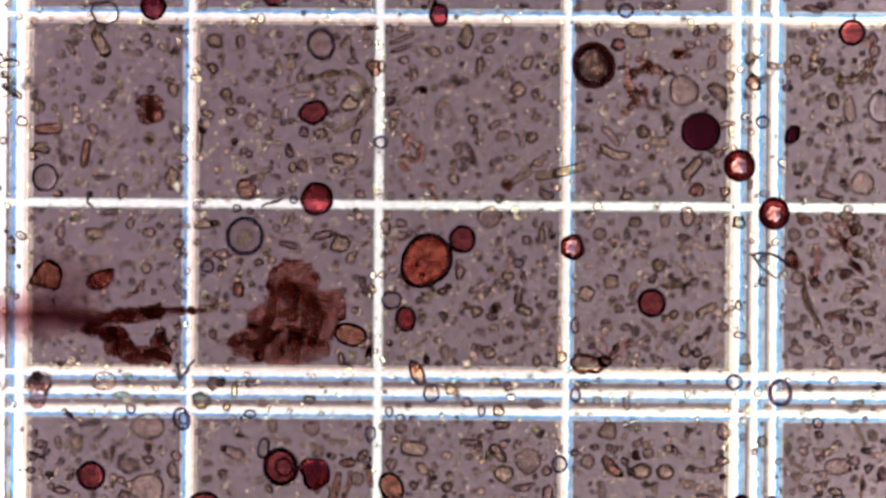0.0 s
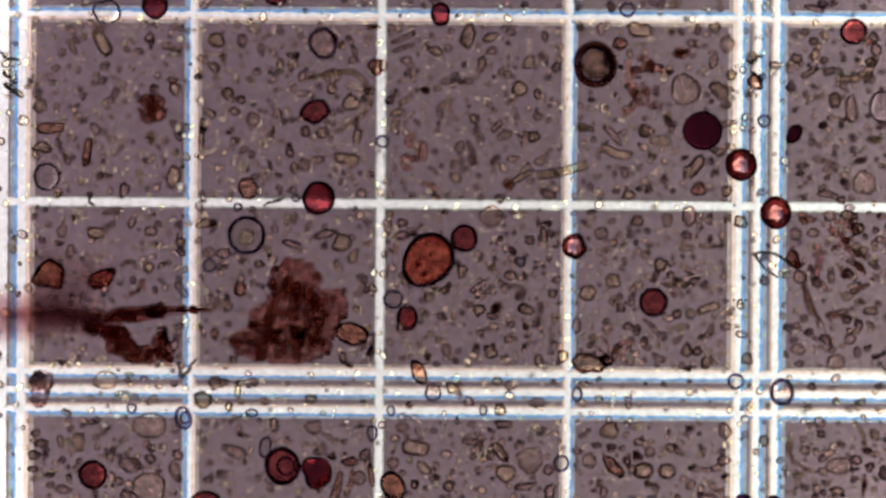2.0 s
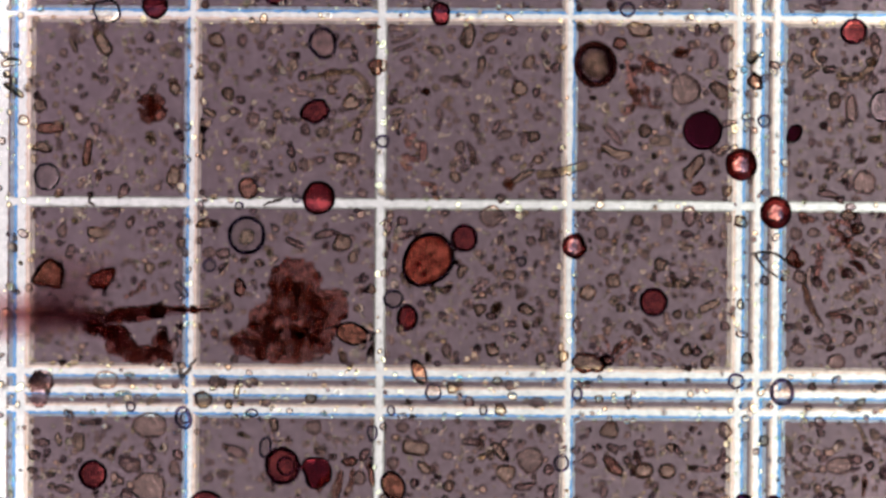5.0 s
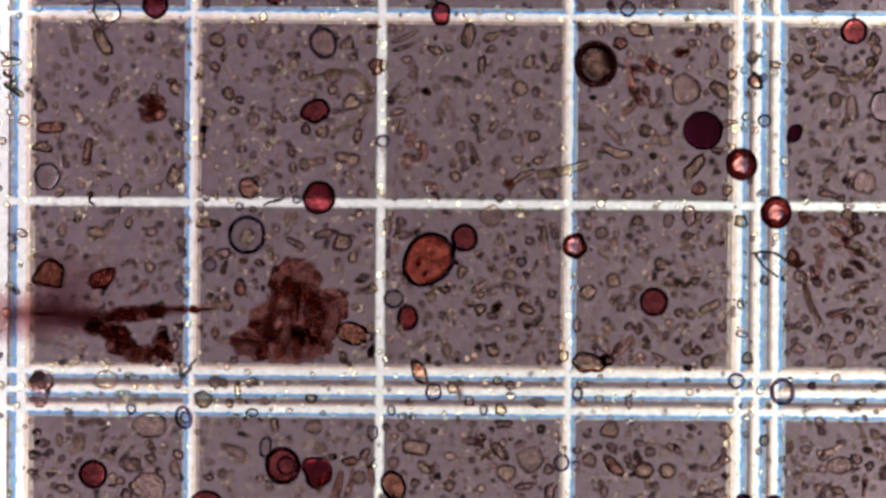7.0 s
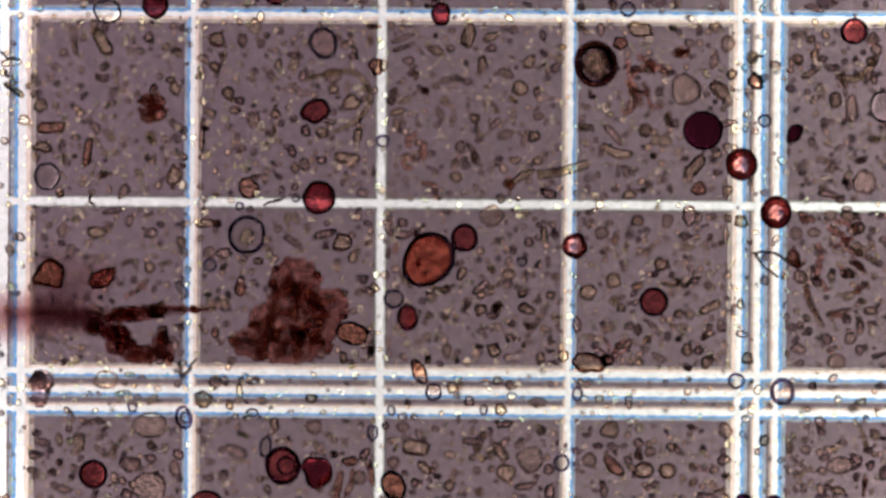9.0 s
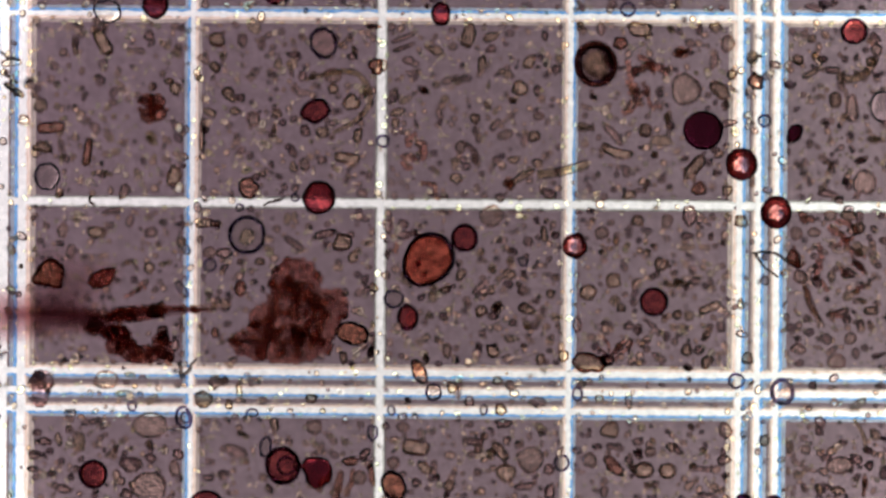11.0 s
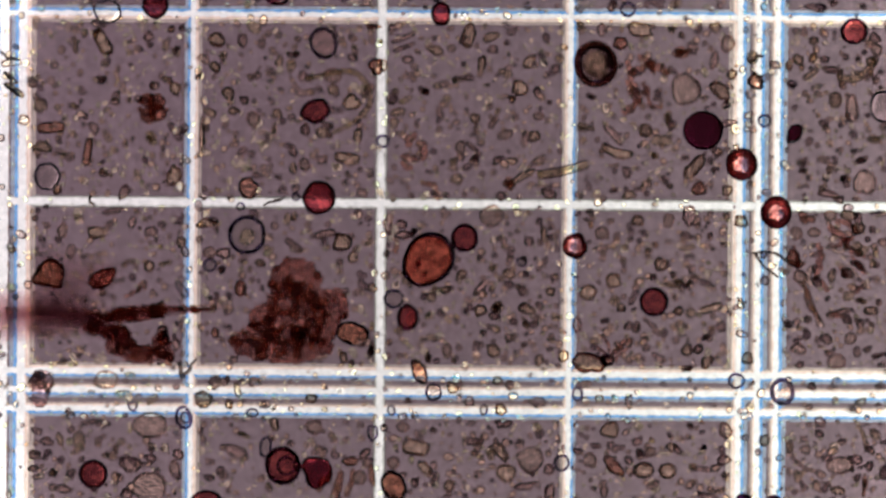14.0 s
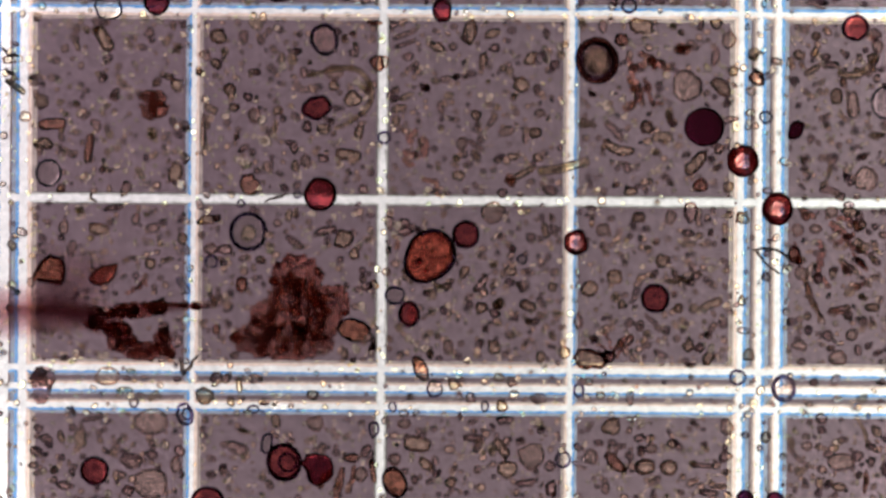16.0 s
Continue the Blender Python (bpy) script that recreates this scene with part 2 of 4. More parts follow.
def cell(u, v, w, h, mat, label, a=0, wobble=0.04, facets=0, core=None, flat=0.9, name="plant_cell", cut=0.5, taper=0.0, star=0.0, rim=None, wall_mat=None, inner=None, sub=4, box=0.0, bend=0.0):
    """A large cell that lies on the chamber floor; core: (du, dv, w, h, material, label); rim: the width of its wall
    with the rim shade;
    inner: (share of the size, width, du) of a dark ring inside it; box: more than 2 squares its outline; bend: bows it."""
    w, h = w * 1.01, h * 1.01
    TAKEN.append((u, v, min(w, h) * 0.5))
    tops = TOPS.get(mat.name, 2.0)

    def drawn(p):
        p[:, 0] *= 1 + taper * p[:, 1] / (h * S / 2)
        if star:
            p[:, :2] *= (1 + star * np.cos(5 * np.arctan2(p[:, 1], p[:, 0])))[:, None]
        if box:
            turn = np.arctan2(p[:, 1] / h, p[:, 0] / w)
            p[:, :2] *= ((np.abs(np.cos(turn)) ** box + np.abs(np.sin(turn)) ** box) ** (-1 / box))[:, None]
        return p

    def bowed(p):
        return [(x, y + bend * w * S * (1 - (2 * x / (w * S)) ** 2), z) for x, y, z in p] if bend else p

    verts, f = lump(w, h, min(w, h) * flat, wobble, sub, facets, cut, tops)
    verts = drawn(verts)
    root = new(name)
    root.matrix_basis = place(u, v, a)
    tagged(root, label, "cell", "large cells in the chamber")
    part("cell_body", mesh("cell_body", bowed(verts), f, mat), root)
    rim = RIMS.get(mat.name, 0) if rim is None else rim
    if rim:
        rv, rf = band(verts, w, h, rim, min(w, h) * flat * 0.36)
        part("cell_wall", mesh("cell_wall", bowed(rv), rf, wall_mat or RIM), root, "cell wall, tinted dark for the shade at its rim")
    if inner:
        rv, rf = band(verts * np.array((inner[0], inner[0], 1)), w, h, inner[1], min(w, h) * flat * 0.2)
        part("inner_ring", mesh("inner_ring", rv, rf, RIM), root, "dark inner ring", Matrix.Translation((inner[2] * S, 0, 0)))
    if core:
        du, dv, cw, ch, cmat, clabel = core
        deep = min(min(cw, ch), min(w, h) * flat) * 0.8
        cv, cf = lump(cw, ch, deep, 0.22 if cmat is CORE and cw < 40 else 0.08, 4, flat=TOPS.get(cmat.name, 3.0))
        part("cell_core", mesh("cell_core", drawn(cv), cf, cmat), root, clabel, Matrix.Translation((du * S, -dv * S, (min(w, h) * flat - deep) * 0.5 * S)))
    return root


def joined(pieces, origin):
    V, F, base = [], [], 0
    for c, v, f in pieces:
        V.append(v + np.array(c - origin))
        F.append(f + base)
        base += len(v)
    return np.concatenate(V), np.concatenate(F)


KINDS = {"o": (OLIVE, "olive translucent grain with a dark rim on the floor", "olive_grain"),
         "d": (DARK, "small dark purple-brown grain on the chamber floor", "dark_grain"),
         "p": (PALE, "pale, almost colourless grain on the chamber floor", "pale_grain"),
         "b": (BROWN, "brown uneven flake lying on the chamber floor", "brown_flake"),
         "c": (HOLLOW, "clear hollow grain with a thin dark outline", "clear_grain")}


quirk = random.Random(8)


def grain(u, v, w, h=0, a=0, kind="o", wobble=0.34, facets=0, drift=0.0, path=()):
    h = h or w
    mat, label, name = KINDS[kind]
    wobble *= 0.5 if kind in "pc" else 1
    if (kind in "pc" and min(w, h) >= 15) or (kind in "odb" and min(w, h) >= 11 and max(w, h) >= 16 and rnd.random() < 0.65):
        coat = {"o": MOSS, "d": DUSK, "b": RUST, "p": EDGE, "c": RIM}[kind]
        ob = cell(u, v, w, h, mat, label, a, wobble * 1.15, facets, None, 0.6, name, rim=min(1.8 + 0.13 * min(w, h), 4.5), wall_mat=coat, sub=3,
                  taper=quirk.uniform(-0.22, 0.22), bend=quirk.uniform(-0.16, 0.16) * (1 - min(w, h) / max(w, h)))
        tagged(ob, label, "grain" if kind != "b" else "flake", name.replace("_", " ") + "s in the chamber")
    else:
        pieces, count = [], 1 if max(w, h) < 15 else rnd.choice((1, 1, 2, 3, 4))
        for k in range(count):
            share = 1 if count == 1 else rnd.uniform(0.45, 0.72)
            turn, off = 6.283 * (k + rnd.uniform(-0.3, 0.3)) / count, 0 if count == 1 else 0.5 - share / 2
            lw, lh = (w * share, h * share) if count == 1 else (max(w * share, 8), max(h * share, 8))
            pv, pf = lump(lw, lh, min(lw, lh) * 0.9, wobble * 0.8, 3 if count == 1 else 2, facets if count == 1 else 0, flat=TOPS.get(mat.name, 2.0) if count == 1 else 2.0)
            pieces.append((Vector((w * off * math.cos(turn) * S, h * off * math.sin(turn) * S, rnd.uniform(0, 4) * S if k else 0)), pv, pf))
        gv, gf = joined(pieces, Vector((0, 0, 0)))
        ob = thing(name, u, v, a, mesh(name, gv, gf, mat), label, "grain" if kind != "b" else "flake", name.replace("_", " ") + "s in the chamber")
    if max(w, h) > 22:
        TAKEN.append((u, v, min(w, h) * 0.4))
    if drift or path:
        MOVERS.append((ob, u, v, a, drift, path))
    return ob


def rod(u, v, length, w, a, kind="o", label="", bend=0.0, drift=0.0, path=()):
    """A straight or bent rod with a wall that has the rim shade in its tint."""
    tone = {"o": "olive", "d": "dark", "p": "pale", "b": "brown", "c": "clear"}[kind]
    coat = {"o": MOSS, "d": DUSK, "b": RUST, "p": EDGE, "c": RIM}[kind]
    ob = cell(u, v, length, w, KINDS[kind][0], label or tone + " rod-shaped fragment lying on the chamber floor", a, 0.1, 0, None, 0.8, "rod",
              rim=min(1.6 + 0.14 * w, 5), wall_mat=coat, sub=3, box=3.4, bend=bend)
    tagged(ob, "", "rod", "rods in the chamber")
    if drift or path:
        MOVERS.append((ob, u, v, a, drift, path))
    return ob


def sweep(points, widths, ring=8, rough=0.0, flat=0.8):
    """A tube through stage points (u, v, z in steps)."""
    pts = [Vector(p) for p in points]
    path, size = [], []
    for i in range(len(pts) - 1):
        p0, p1, p2, p3 = pts[max(i - 1, 0)], pts[i], pts[i + 1], pts[min(i + 2, len(pts) - 1)]
        for k in range(6):
            t = k / 6
            path.append(0.5 * (2 * p1 + (p2 - p0) * t + (2 * p0 - 5 * p1 + 4 * p2 - p3) * t * t + (3 * p1 - p0 - 3 * p2 + p3) * t ** 3))
            size.append(widths[i] * (1 - t) + widths[i + 1] * t)
    path.append(pts[-1])
    size.append(widths[-1])
    if rough:
        size = [w * (1 + rough * noise.noise(p * 0.16)) for w, p in zip(size, path)]
        path = [p + Vector((noise.noise(p * 0.1), noise.noise(p * 0.1 + Vector((7, 3, 0))), 0)) * rough * 9 for p in path]
    verts, faces = [], []
    for i, p in enumerate(path):
        d = path[min(i + 1, len(path) - 1)] - path[max(i - 1, 0)]
        side = Vector((-d.y, d.x, 0)).normalized()
        for j in range(ring):
            b = 6.2832 * j / ring
            q = p + side * (size[i] / 2 * math.cos(b))
            verts.append(tuple(spot(q.x, q.y, (p.z + size[i] * flat / 2 * (1 + math.sin(b))) * S)))
    for i in range(len(path) - 1):
        for j in range(ring):
            k = (j + 1) % ring
            faces.append((i * ring + j, i * ring + k, (i + 1) * ring + k, (i + 1) * ring + j))
    last = (len(path) - 1) * ring
    faces += [tuple(range(ring))[::-1], tuple(last + j for j in range(ring))]
    return verts, faces


def filament(points, widths, mat, label, wall=0.0):
    points = [(*p, 0) for p in points]
    v, f = sweep(points, widths, 8, 0.0 if wall else 0.35)
    if wall:
        n = len(v)
        v2, f2 = sweep([(p[0], p[1], w * wall * 0.4) for p, w in zip(points, widths)], [w * (1 - wall) for w in widths])
        v, f = v + v2, f + [tuple(i + n for i in q[::-1]) for q in f2]
    me = bpy.data.meshes.new("filament")
    me.from_pydata(v, [], f)
    me.materials.append(mat)
    for p in me.polygons:
        p.use_smooth = True
    return tagged(new("filament", me), label, "filament", "filaments in the chamber")


def heap(lobes, count, small, large, seed, tall=26, sub=2):
    """Small lumps heaped inside ellipses (u, v, half width, half height): a list of (centre, vertices, faces)."""
    r = random.Random(seed)
    made, spots = [], []
    area = [c * d for _, _, c, d in lobes]
    tv, tf = BALLS[sub]
    for _ in range(count):
        for attempt in range(12):
            cu, cv, hw, hh = r.choices(lobes, area)[0]
            q, b = math.sqrt(r.random()), r.uniform(0, 6.283)
            u, v = cu + hw * q * math.cos(b), cv + hh * q * math.sin(b)
            if all((u - x) ** 2 + (v - y) ** 2 > (small * 0.55) ** 2 for x, y in spots):
                break
        spots.append((u, v))
        size = r.uniform(small, large) * (1.15 - 0.5 * q)
        off = Vector((r.uniform(-50, 50), r.uniform(-50, 50), 0))
        k = np.array([1 + 0.55 * noise.noise(Vector(p) * 1.6 + off) for p in tv])
        p = tv * k[:, None] * np.array((size * r.uniform(0.7, 1.4), size * r.uniform(0.7, 1.2), size * 0.55))
        turn = r.uniform(0, 3.14)
        c, s = math.cos(turn), math.sin(turn)
        p = p @ np.array(((c, -s, 0), (s, c, 0), (0, 0, 1)))
        p[:, 2] += r.uniform(0, tall * (1 - q * 0.7)) - p[:, 2].min()
        made.append((spot(u, v), p * S, tf))
    return made


def mound(lobes, seed, tall):
    """One closed, knobbly mass over ellipses (u, v, half width, half height), thin and ragged at its edge."""
    off = Vector((seed * 3.7, seed * 1.3, 0))
    u0, u1 = min(a - c for a, _, c, _ in lobes) - 14, max(a + c for a, _, c, _ in lobes) + 14
    v0, v1 = min(b - d for _, b, _, d in lobes) - 14, max(b + d for _, b, _, d in lobes) + 14
    step = 2.0
    nu, nv = int((u1 - u0) / step), int((v1 - v0) / step)
    high = {}
    for i in range(nu + 1):
        for j in range(nv + 1):
            u, v = u0 + i * step, v0 + j * step
            e = max(1 - ((u - a) / c) ** 2 - ((v - b) / d) ** 2 for a, b, c, d in lobes)
            p = Vector((u, v, 0))
            e += 0.30 * noise.noise(p * 0.05 + off) + 0.30 * noise.noise(p * 0.09 + off) + 0.12 * noise.noise(p * 0.22 + off)
            if e > -0.06:
                knobs = 0.55 + 0.7 * abs(noise.noise(p * 0.055 - off)) + 0.45 * abs(noise.noise(p * 0.11 - off)) + 0.15 * abs(noise.noise(p * 0.25))
                high[i, j] = tall * min(math.sqrt(e + 0.07), 1.0) * knobs
    keys = {k: n for n, k in enumerate(high)}
    count = len(keys)
    base = spot(lobes[0][0], lobes[0][1])
    top = [spot(u0 + i * step, v0 + j * step, h * S) - base for (i, j), h in high.items()]
    low = [Vector((p.x, p.y, 0)) for p in top]
    faces, rim = [], {}
    for i, j in keys:
        q = [keys.get(k) for k in ((i, j), (i, j + 1), (i + 1, j + 1), (i + 1, j))]
        if None in q:
            continue
        faces += [tuple(q), tuple(n + count for n in q[::-1])]
        for a, b in zip(q, q[1:] + q[:1]):
            if (b, a) in rim:
                del rim[b, a]
            else:
                rim[a, b] = True
    faces += [(b, a, a + count, b + count) for a, b in rim]
    return top + low, faces


# ---- the chamber floor ----
TURN = -0.42
GRID = Matrix.Rotation(radians(TURN), 4, "Z")
floor = new("floor")
floor.matrix_basis = GRID
tagged(floor, "grey metal-coated counting chamber floor with ruled clear lines", "floor", kind="structure")
COLUMNS = [-1292, -992, -659, -326, -26, 7, 40, 340, 673, 1006, 1305, 1338, 1371, 1671, 2004, 2337, 2636]
ROWS = [-1302, -970, -670, -637, -604, -302, 30, 362, 661, 694, 727, 1027, 1360, 1692, 1992]
HALF = 5.5                # half a ruled line's clear width


def half(line, lines, more):
    """Lines of a triple are cut a little wider."""
    if line in (7, 40):
        more = 5.0 if line == 7 else 4.0
    return HALF + (more if any(0 < abs(line - k) < 40 for k in lines) else 0)


def edge_fringe(line, middle, side):
    """The objective's colour fringe put into a line's edge: blue away from the field's middle, cream on the other, pale
    near it.
    """
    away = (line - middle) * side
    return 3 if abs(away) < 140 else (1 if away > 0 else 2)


def tile(u0, u1, v0, v1):
    """One coated field between four ruled lines, with ragged, sloping edges that carry the fringe colours."""
    a, b = u0 + half(u0, COLUMNS, 1.5), u1 - half(u1, COLUMNS, 1.5)
    c, d = v0 + half(v0, ROWS, 0.7), v1 - half(v1, ROWS, 0.7)
    kinds = [edge_fringe(v0, 400, 1), edge_fringe(u1, 730, -1), edge_fringe(v1, 400, -1), edge_fringe(u0, 730, 1)]
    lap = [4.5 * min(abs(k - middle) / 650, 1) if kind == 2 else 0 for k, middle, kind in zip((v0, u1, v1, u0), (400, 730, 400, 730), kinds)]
    a, b, c, d = a - lap[3], b + lap[1], c - lap[0], d + lap[2]
    step = 3
    nu, nv = max(3, int((b - a) / step)), max(3, int((d - c) / step))
    path = [(a + (b - a) * i / nu, c, 0, 1) for i in range(nu)] + [(b, c + (d - c) * i / nv, -1, 0) for i in range(nv)]
    path += [(b - (b - a) * i / nu, d, 0, -1) for i in range(nu)] + [(a, d - (d - c) * i / nv, 1, 0) for i in range(nv)]
    sides = [0] * nu + [1] * nv + [2] * nu + [3] * nv
    wide_at = lambda line, middle: 5.0 + 8.0 * min(abs(line - middle) / 650, 1)
    wide = [wide_at(k, middle) + 0.8 * more for k, middle, more in zip((v0, u1, v1, u0), (400, 730, 400, 730), lap)]
    top, right, low, left = (min(k, (0.3, 0.9 if u0 == 7 else 0.58, 0.05 if u0 == 7 else 0.3, 0.4)[kind] * min(b - a, d - c)) for k, kind in zip(wide, kinds))
    rings = [], [], []
    for x, y, nx, ny in path:
        w = 1.8 * noise.noise(Vector((x * 0.06, y * 0.06, 3))) + 1.6 * noise.noise(Vector((x * 0.17, y * 0.17, 9))) + 0.6 * noise.noise(Vector((x * 0.4, y * 0.4, 5)))
        w2 = 0.6 * noise.noise(Vector((x * 0.15, y * 0.15, 21)))
        x, y = x + w * nx, y + w * ny
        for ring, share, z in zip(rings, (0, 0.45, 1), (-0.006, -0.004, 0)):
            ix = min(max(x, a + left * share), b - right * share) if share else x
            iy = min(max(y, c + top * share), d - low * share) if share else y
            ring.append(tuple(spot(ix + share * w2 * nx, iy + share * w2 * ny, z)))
    n = len(path)
    faces, slots = [tuple(range(2 * n, 3 * n))[::-1]], [0]
    for i in range(n):
        k = (i + 1) % n
        faces += [(k, i, n + i, n + k), (n + k, n + i, 2 * n + i, 2 * n + k)]
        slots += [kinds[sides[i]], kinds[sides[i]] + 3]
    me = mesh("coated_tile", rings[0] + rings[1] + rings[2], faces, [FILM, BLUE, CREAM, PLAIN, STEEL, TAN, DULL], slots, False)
    return part("coated_tile", me, floor)


slide = new("glass_slide", None)
bm = bmesh.new()
bmesh.ops.create_cube(bm, size=1, matrix=Matrix.Translation((-0.17, 0.15, -0.135)) @ Matrix.Diagonal((6.6, 5.6, 0.25, 1)))
bmesh.ops.bevel(bm, geom=bm.edges[:], offset=0.03, segments=2, affect="EDGES")
me = bpy.data.meshes.new("glass_slide")
bm.to_mesh(me)
me.materials.append(GLASS)
bpy.data.objects.remove(slide)
slide = tagged(new("glass_slide", me), "clear glass slide that carries the chamber floor", "slide", kind="structure")


def disc(name, r0, r1, mat, parent):
    n = 96
    verts, faces = [], []
    for i in range(n):
        c, s = math.cos(6.283185 * i / n), math.sin(6.283185 * i / n)
        verts += [(r0 * c, r0 * s, 0), (r1 * c, r1 * s, 0)]
    for i in range(n):
        k = (i + 1) % n
        faces.append((2 * i, 2 * i + 1, 2 * k + 1, 2 * k))
    if r0 < 0.001:
        faces = [tuple(2 * i + 1 for i in range(n))]
    return part(name, mesh(name, verts, faces, mat, None, False), parent)


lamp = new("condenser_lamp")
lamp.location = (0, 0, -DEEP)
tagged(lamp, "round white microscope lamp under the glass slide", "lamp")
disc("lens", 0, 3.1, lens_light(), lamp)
# Glowing zones added round the lens to brighten grain centres and lift rims.
disc("ring", 3.1, 4.3, glow("added_ring_light", RING), lamp)
disc("annulus", 4.3, 7.2, glow("added_annulus_light", ANNULUS), lamp)
disc("halo", 7.2, 20.0, glow("added_halo_light", HALO, (0.95, 0.66, 0.80)), lamp)

# ---- large cells ----
THICK = "dark-walled red cell lying on the chamber floor"
cell(275, 10, 46, 48, GARNET, "red cell with a dark wall on a ruled line")
cell(490, -6, 44, 34, WINE, "wine-red cell beside a ruled line")
cell(780, 26, 36, 46, GARNET, "angular red cell pointed below on a ruled line", 0, 0.12, 5)
cell(558, 198, 54, 45, WINE, "oval wine-red cell with a dark wall", -20, 0.08, 5)
cell(564, 351, 60, 64, GARNET, "large wine-red cell on a ruled line", 0, 0.05, 7)
cell(821, 422, 47, 49, WINE, "round wine-red cell beside the amber cell")
cell(721, 563, 38, 46, WINE, "wine-red cell with a pale inner crescent", 0, 0.05, 0, (4, 0, 16, 28, PINK, "pale red crescent"))
egg = cell(756, 462, 84, 100, AMBER, "large oval amber cell with a thick dark wall", 38, 0.04, 0, (0, 0, 77, 93, YOLK, "mottled amber content"), taper=0.14)
for du, dv, size in ((-9, 14, 11), (10, 20, 10), (-2, -12, 7)):
    gv, gf = lump(size, size, size * 0.8, 0.15, 2)
    part("inner_grain", mesh("inner_grain", gv, gf, PLUM), egg, "dark grain inside the cell", Matrix.Translation((du * S, -dv * S, 62 * S)))
for du, dv, size in ((-8, 53, 16), (-19, 47, 11), (3, 55, 9)):
    gv, gf = lump(size, size * 0.8, size * 0.8, 0.2, 3)
    part("bud", mesh("bud", gv, gf, OLIVE), egg, "clear bud on the cell's narrow end", Matrix.Translation((du * S, -dv * S, 0)))
cell(1243, 232, 69, 68, BLACK, "round opaque purple-black cell")
cell(1405, 238, 24, 36, BLACK, "small oval purple-black cell beside ruled lines", 30, 0.12)
cell(1311, 292, 53, 55, CRIMSON, "red thick-walled cell on a triple line", 0, 0.05, rim=17, wall_mat=MAROON)
cell(1372, 377, 52, 54, CRIMSON, "pink thick-walled cell on a ruled crossing", 0, 0.05, rim=17, wall_mat=MAROON)
cell(1015, 437, 42, 46, CRIMSON, "star-shaped red cell on a ruled line", 8, 0.3, 5, star=0.07, rim=11, wall_mat=MAROON)
cell(1156, 535, 50, 51, WINE, THICK, 0, 0.03)
cell(1510, 57, 47, 47, RED, THICK, 0, 0.05)
cell(165, 840, 50, 51, WINE, THICK)
cell(500, 825, 62, 66, WINE, "large wine-red cell with an inner ring", 0, 0.03, inner=(0.52, 5, 6), rim=9)
cell(563, 835, 56, 62, PLUM, "angular plum-dark cell with pointed corners", -10, 0.3, 4, cut=0.8, star=0.06, rim=4)
cell(365, 892, 58, 48, WINE, "wine-red cell beside a ruled line")
cell(695, 860, 42, 56, CRUMB, "oval brown cell with a dark wall", -25, 0.06, rim=6)
cell(624, 591, 58, 40, CRUMB, "oval brown cell beside the debris clump", 14, 0.08, rim=6)
cell(1315, 888, 30, 28, BLACK, "purple-black cell on a ruled line")
cell(1368, 890, 30, 26, BLACK, "purple-black cell on a ruled line")
cell(740, 657, 24, 46, CRUMB, "brown drop-shaped cell on a ruled line", -24, 0.12, rim=5, taper=-0.2)
cell(1054, 115, 74, 80, VEIL, "large thick-walled cell with a pale centre", -10, 0.07, 0, (0, 0, 46, 48, CORE, "pale mottled centre"), rim=12, wall_mat=RUST, inner=(0.83, 8, 0))
cell(572, 78, 50, 57, VEIL, "pale pinkish cell with a dark wall", 0, 0.10, 3)
cell(437, 417, 66, 68, HOLLOW, "clear round cell with a pale nucleus", 0, 0.02, 0, (0, 3, 26, 30, CORE, "pale nucleus"), rim=8)
cell(83, 313, 46, 49, HOLLOW, "clear round cell with a thin dark wall", 0, 0.04)
cell(190, 22, 52, 44, HOLLOW, "clear faceted cell on a ruled line", 0, 0.10, 4)
cell(1110, 18, 28, 27, HOLLOW, "small clear cell on a ruled line")
cell(677, 251, 24, 24, HOLLOW, "small clear cell on a ruled line")
cell(696, 530, 36, 33, HOLLOW, "clear round cell beside a ruled line")
cell(766, 695, 30, 34, VEIL, "clear cell with a dark wall on a triple line", 0, 0.05, 5, rim=5)
cell(1302, 675, 30, 30, HOLLOW, "clear six-sided cell on a triple line", 0, 0.05, 6)
cell(1383, 694, 43, 48, VEIL, "clear pinkish round cell on a triple line", 0, 0.03, rim=8)
cell(325, 740, 30, 42, HOLLOW, "clear bean-shaped cell on a ruled line", -15, 0.1, rim=6, inner=(0.55, 4, 3))
cell(371, 470, 24, 25, HOLLOW, "small round cell with a purple wall", rim=4.5)
cell(1562, 190, 50, 56, HOLLOW, "clear round cell with grains inside", 0, 0.06)
cell(1021, 698, 20, 26, HOLLOW, "small clear cell on a ruled crossing")
cell(993, 820, 28, 31, HOLLOW, "clear cell on a ruled line")

tagged(cell(88, 485, 52, 52, CRUMB, "drop-shaped brown flake with a dark outline", 0, 0.3, 4, rim=7, flat=0.4, name="brown_flake", taper=-0.3, wall_mat=RUST), "", "flake", "brown flakes in the chamber")
tagged(cell(181, 494, 50, 34, TISSUE, "ragged brown flake beside a fibre", -24, 0.35, 4, rim=4.5, flat=0.4, name="brown_flake", taper=0.15, wall_mat=RUST), "", "flake", "brown flakes in the chamber")

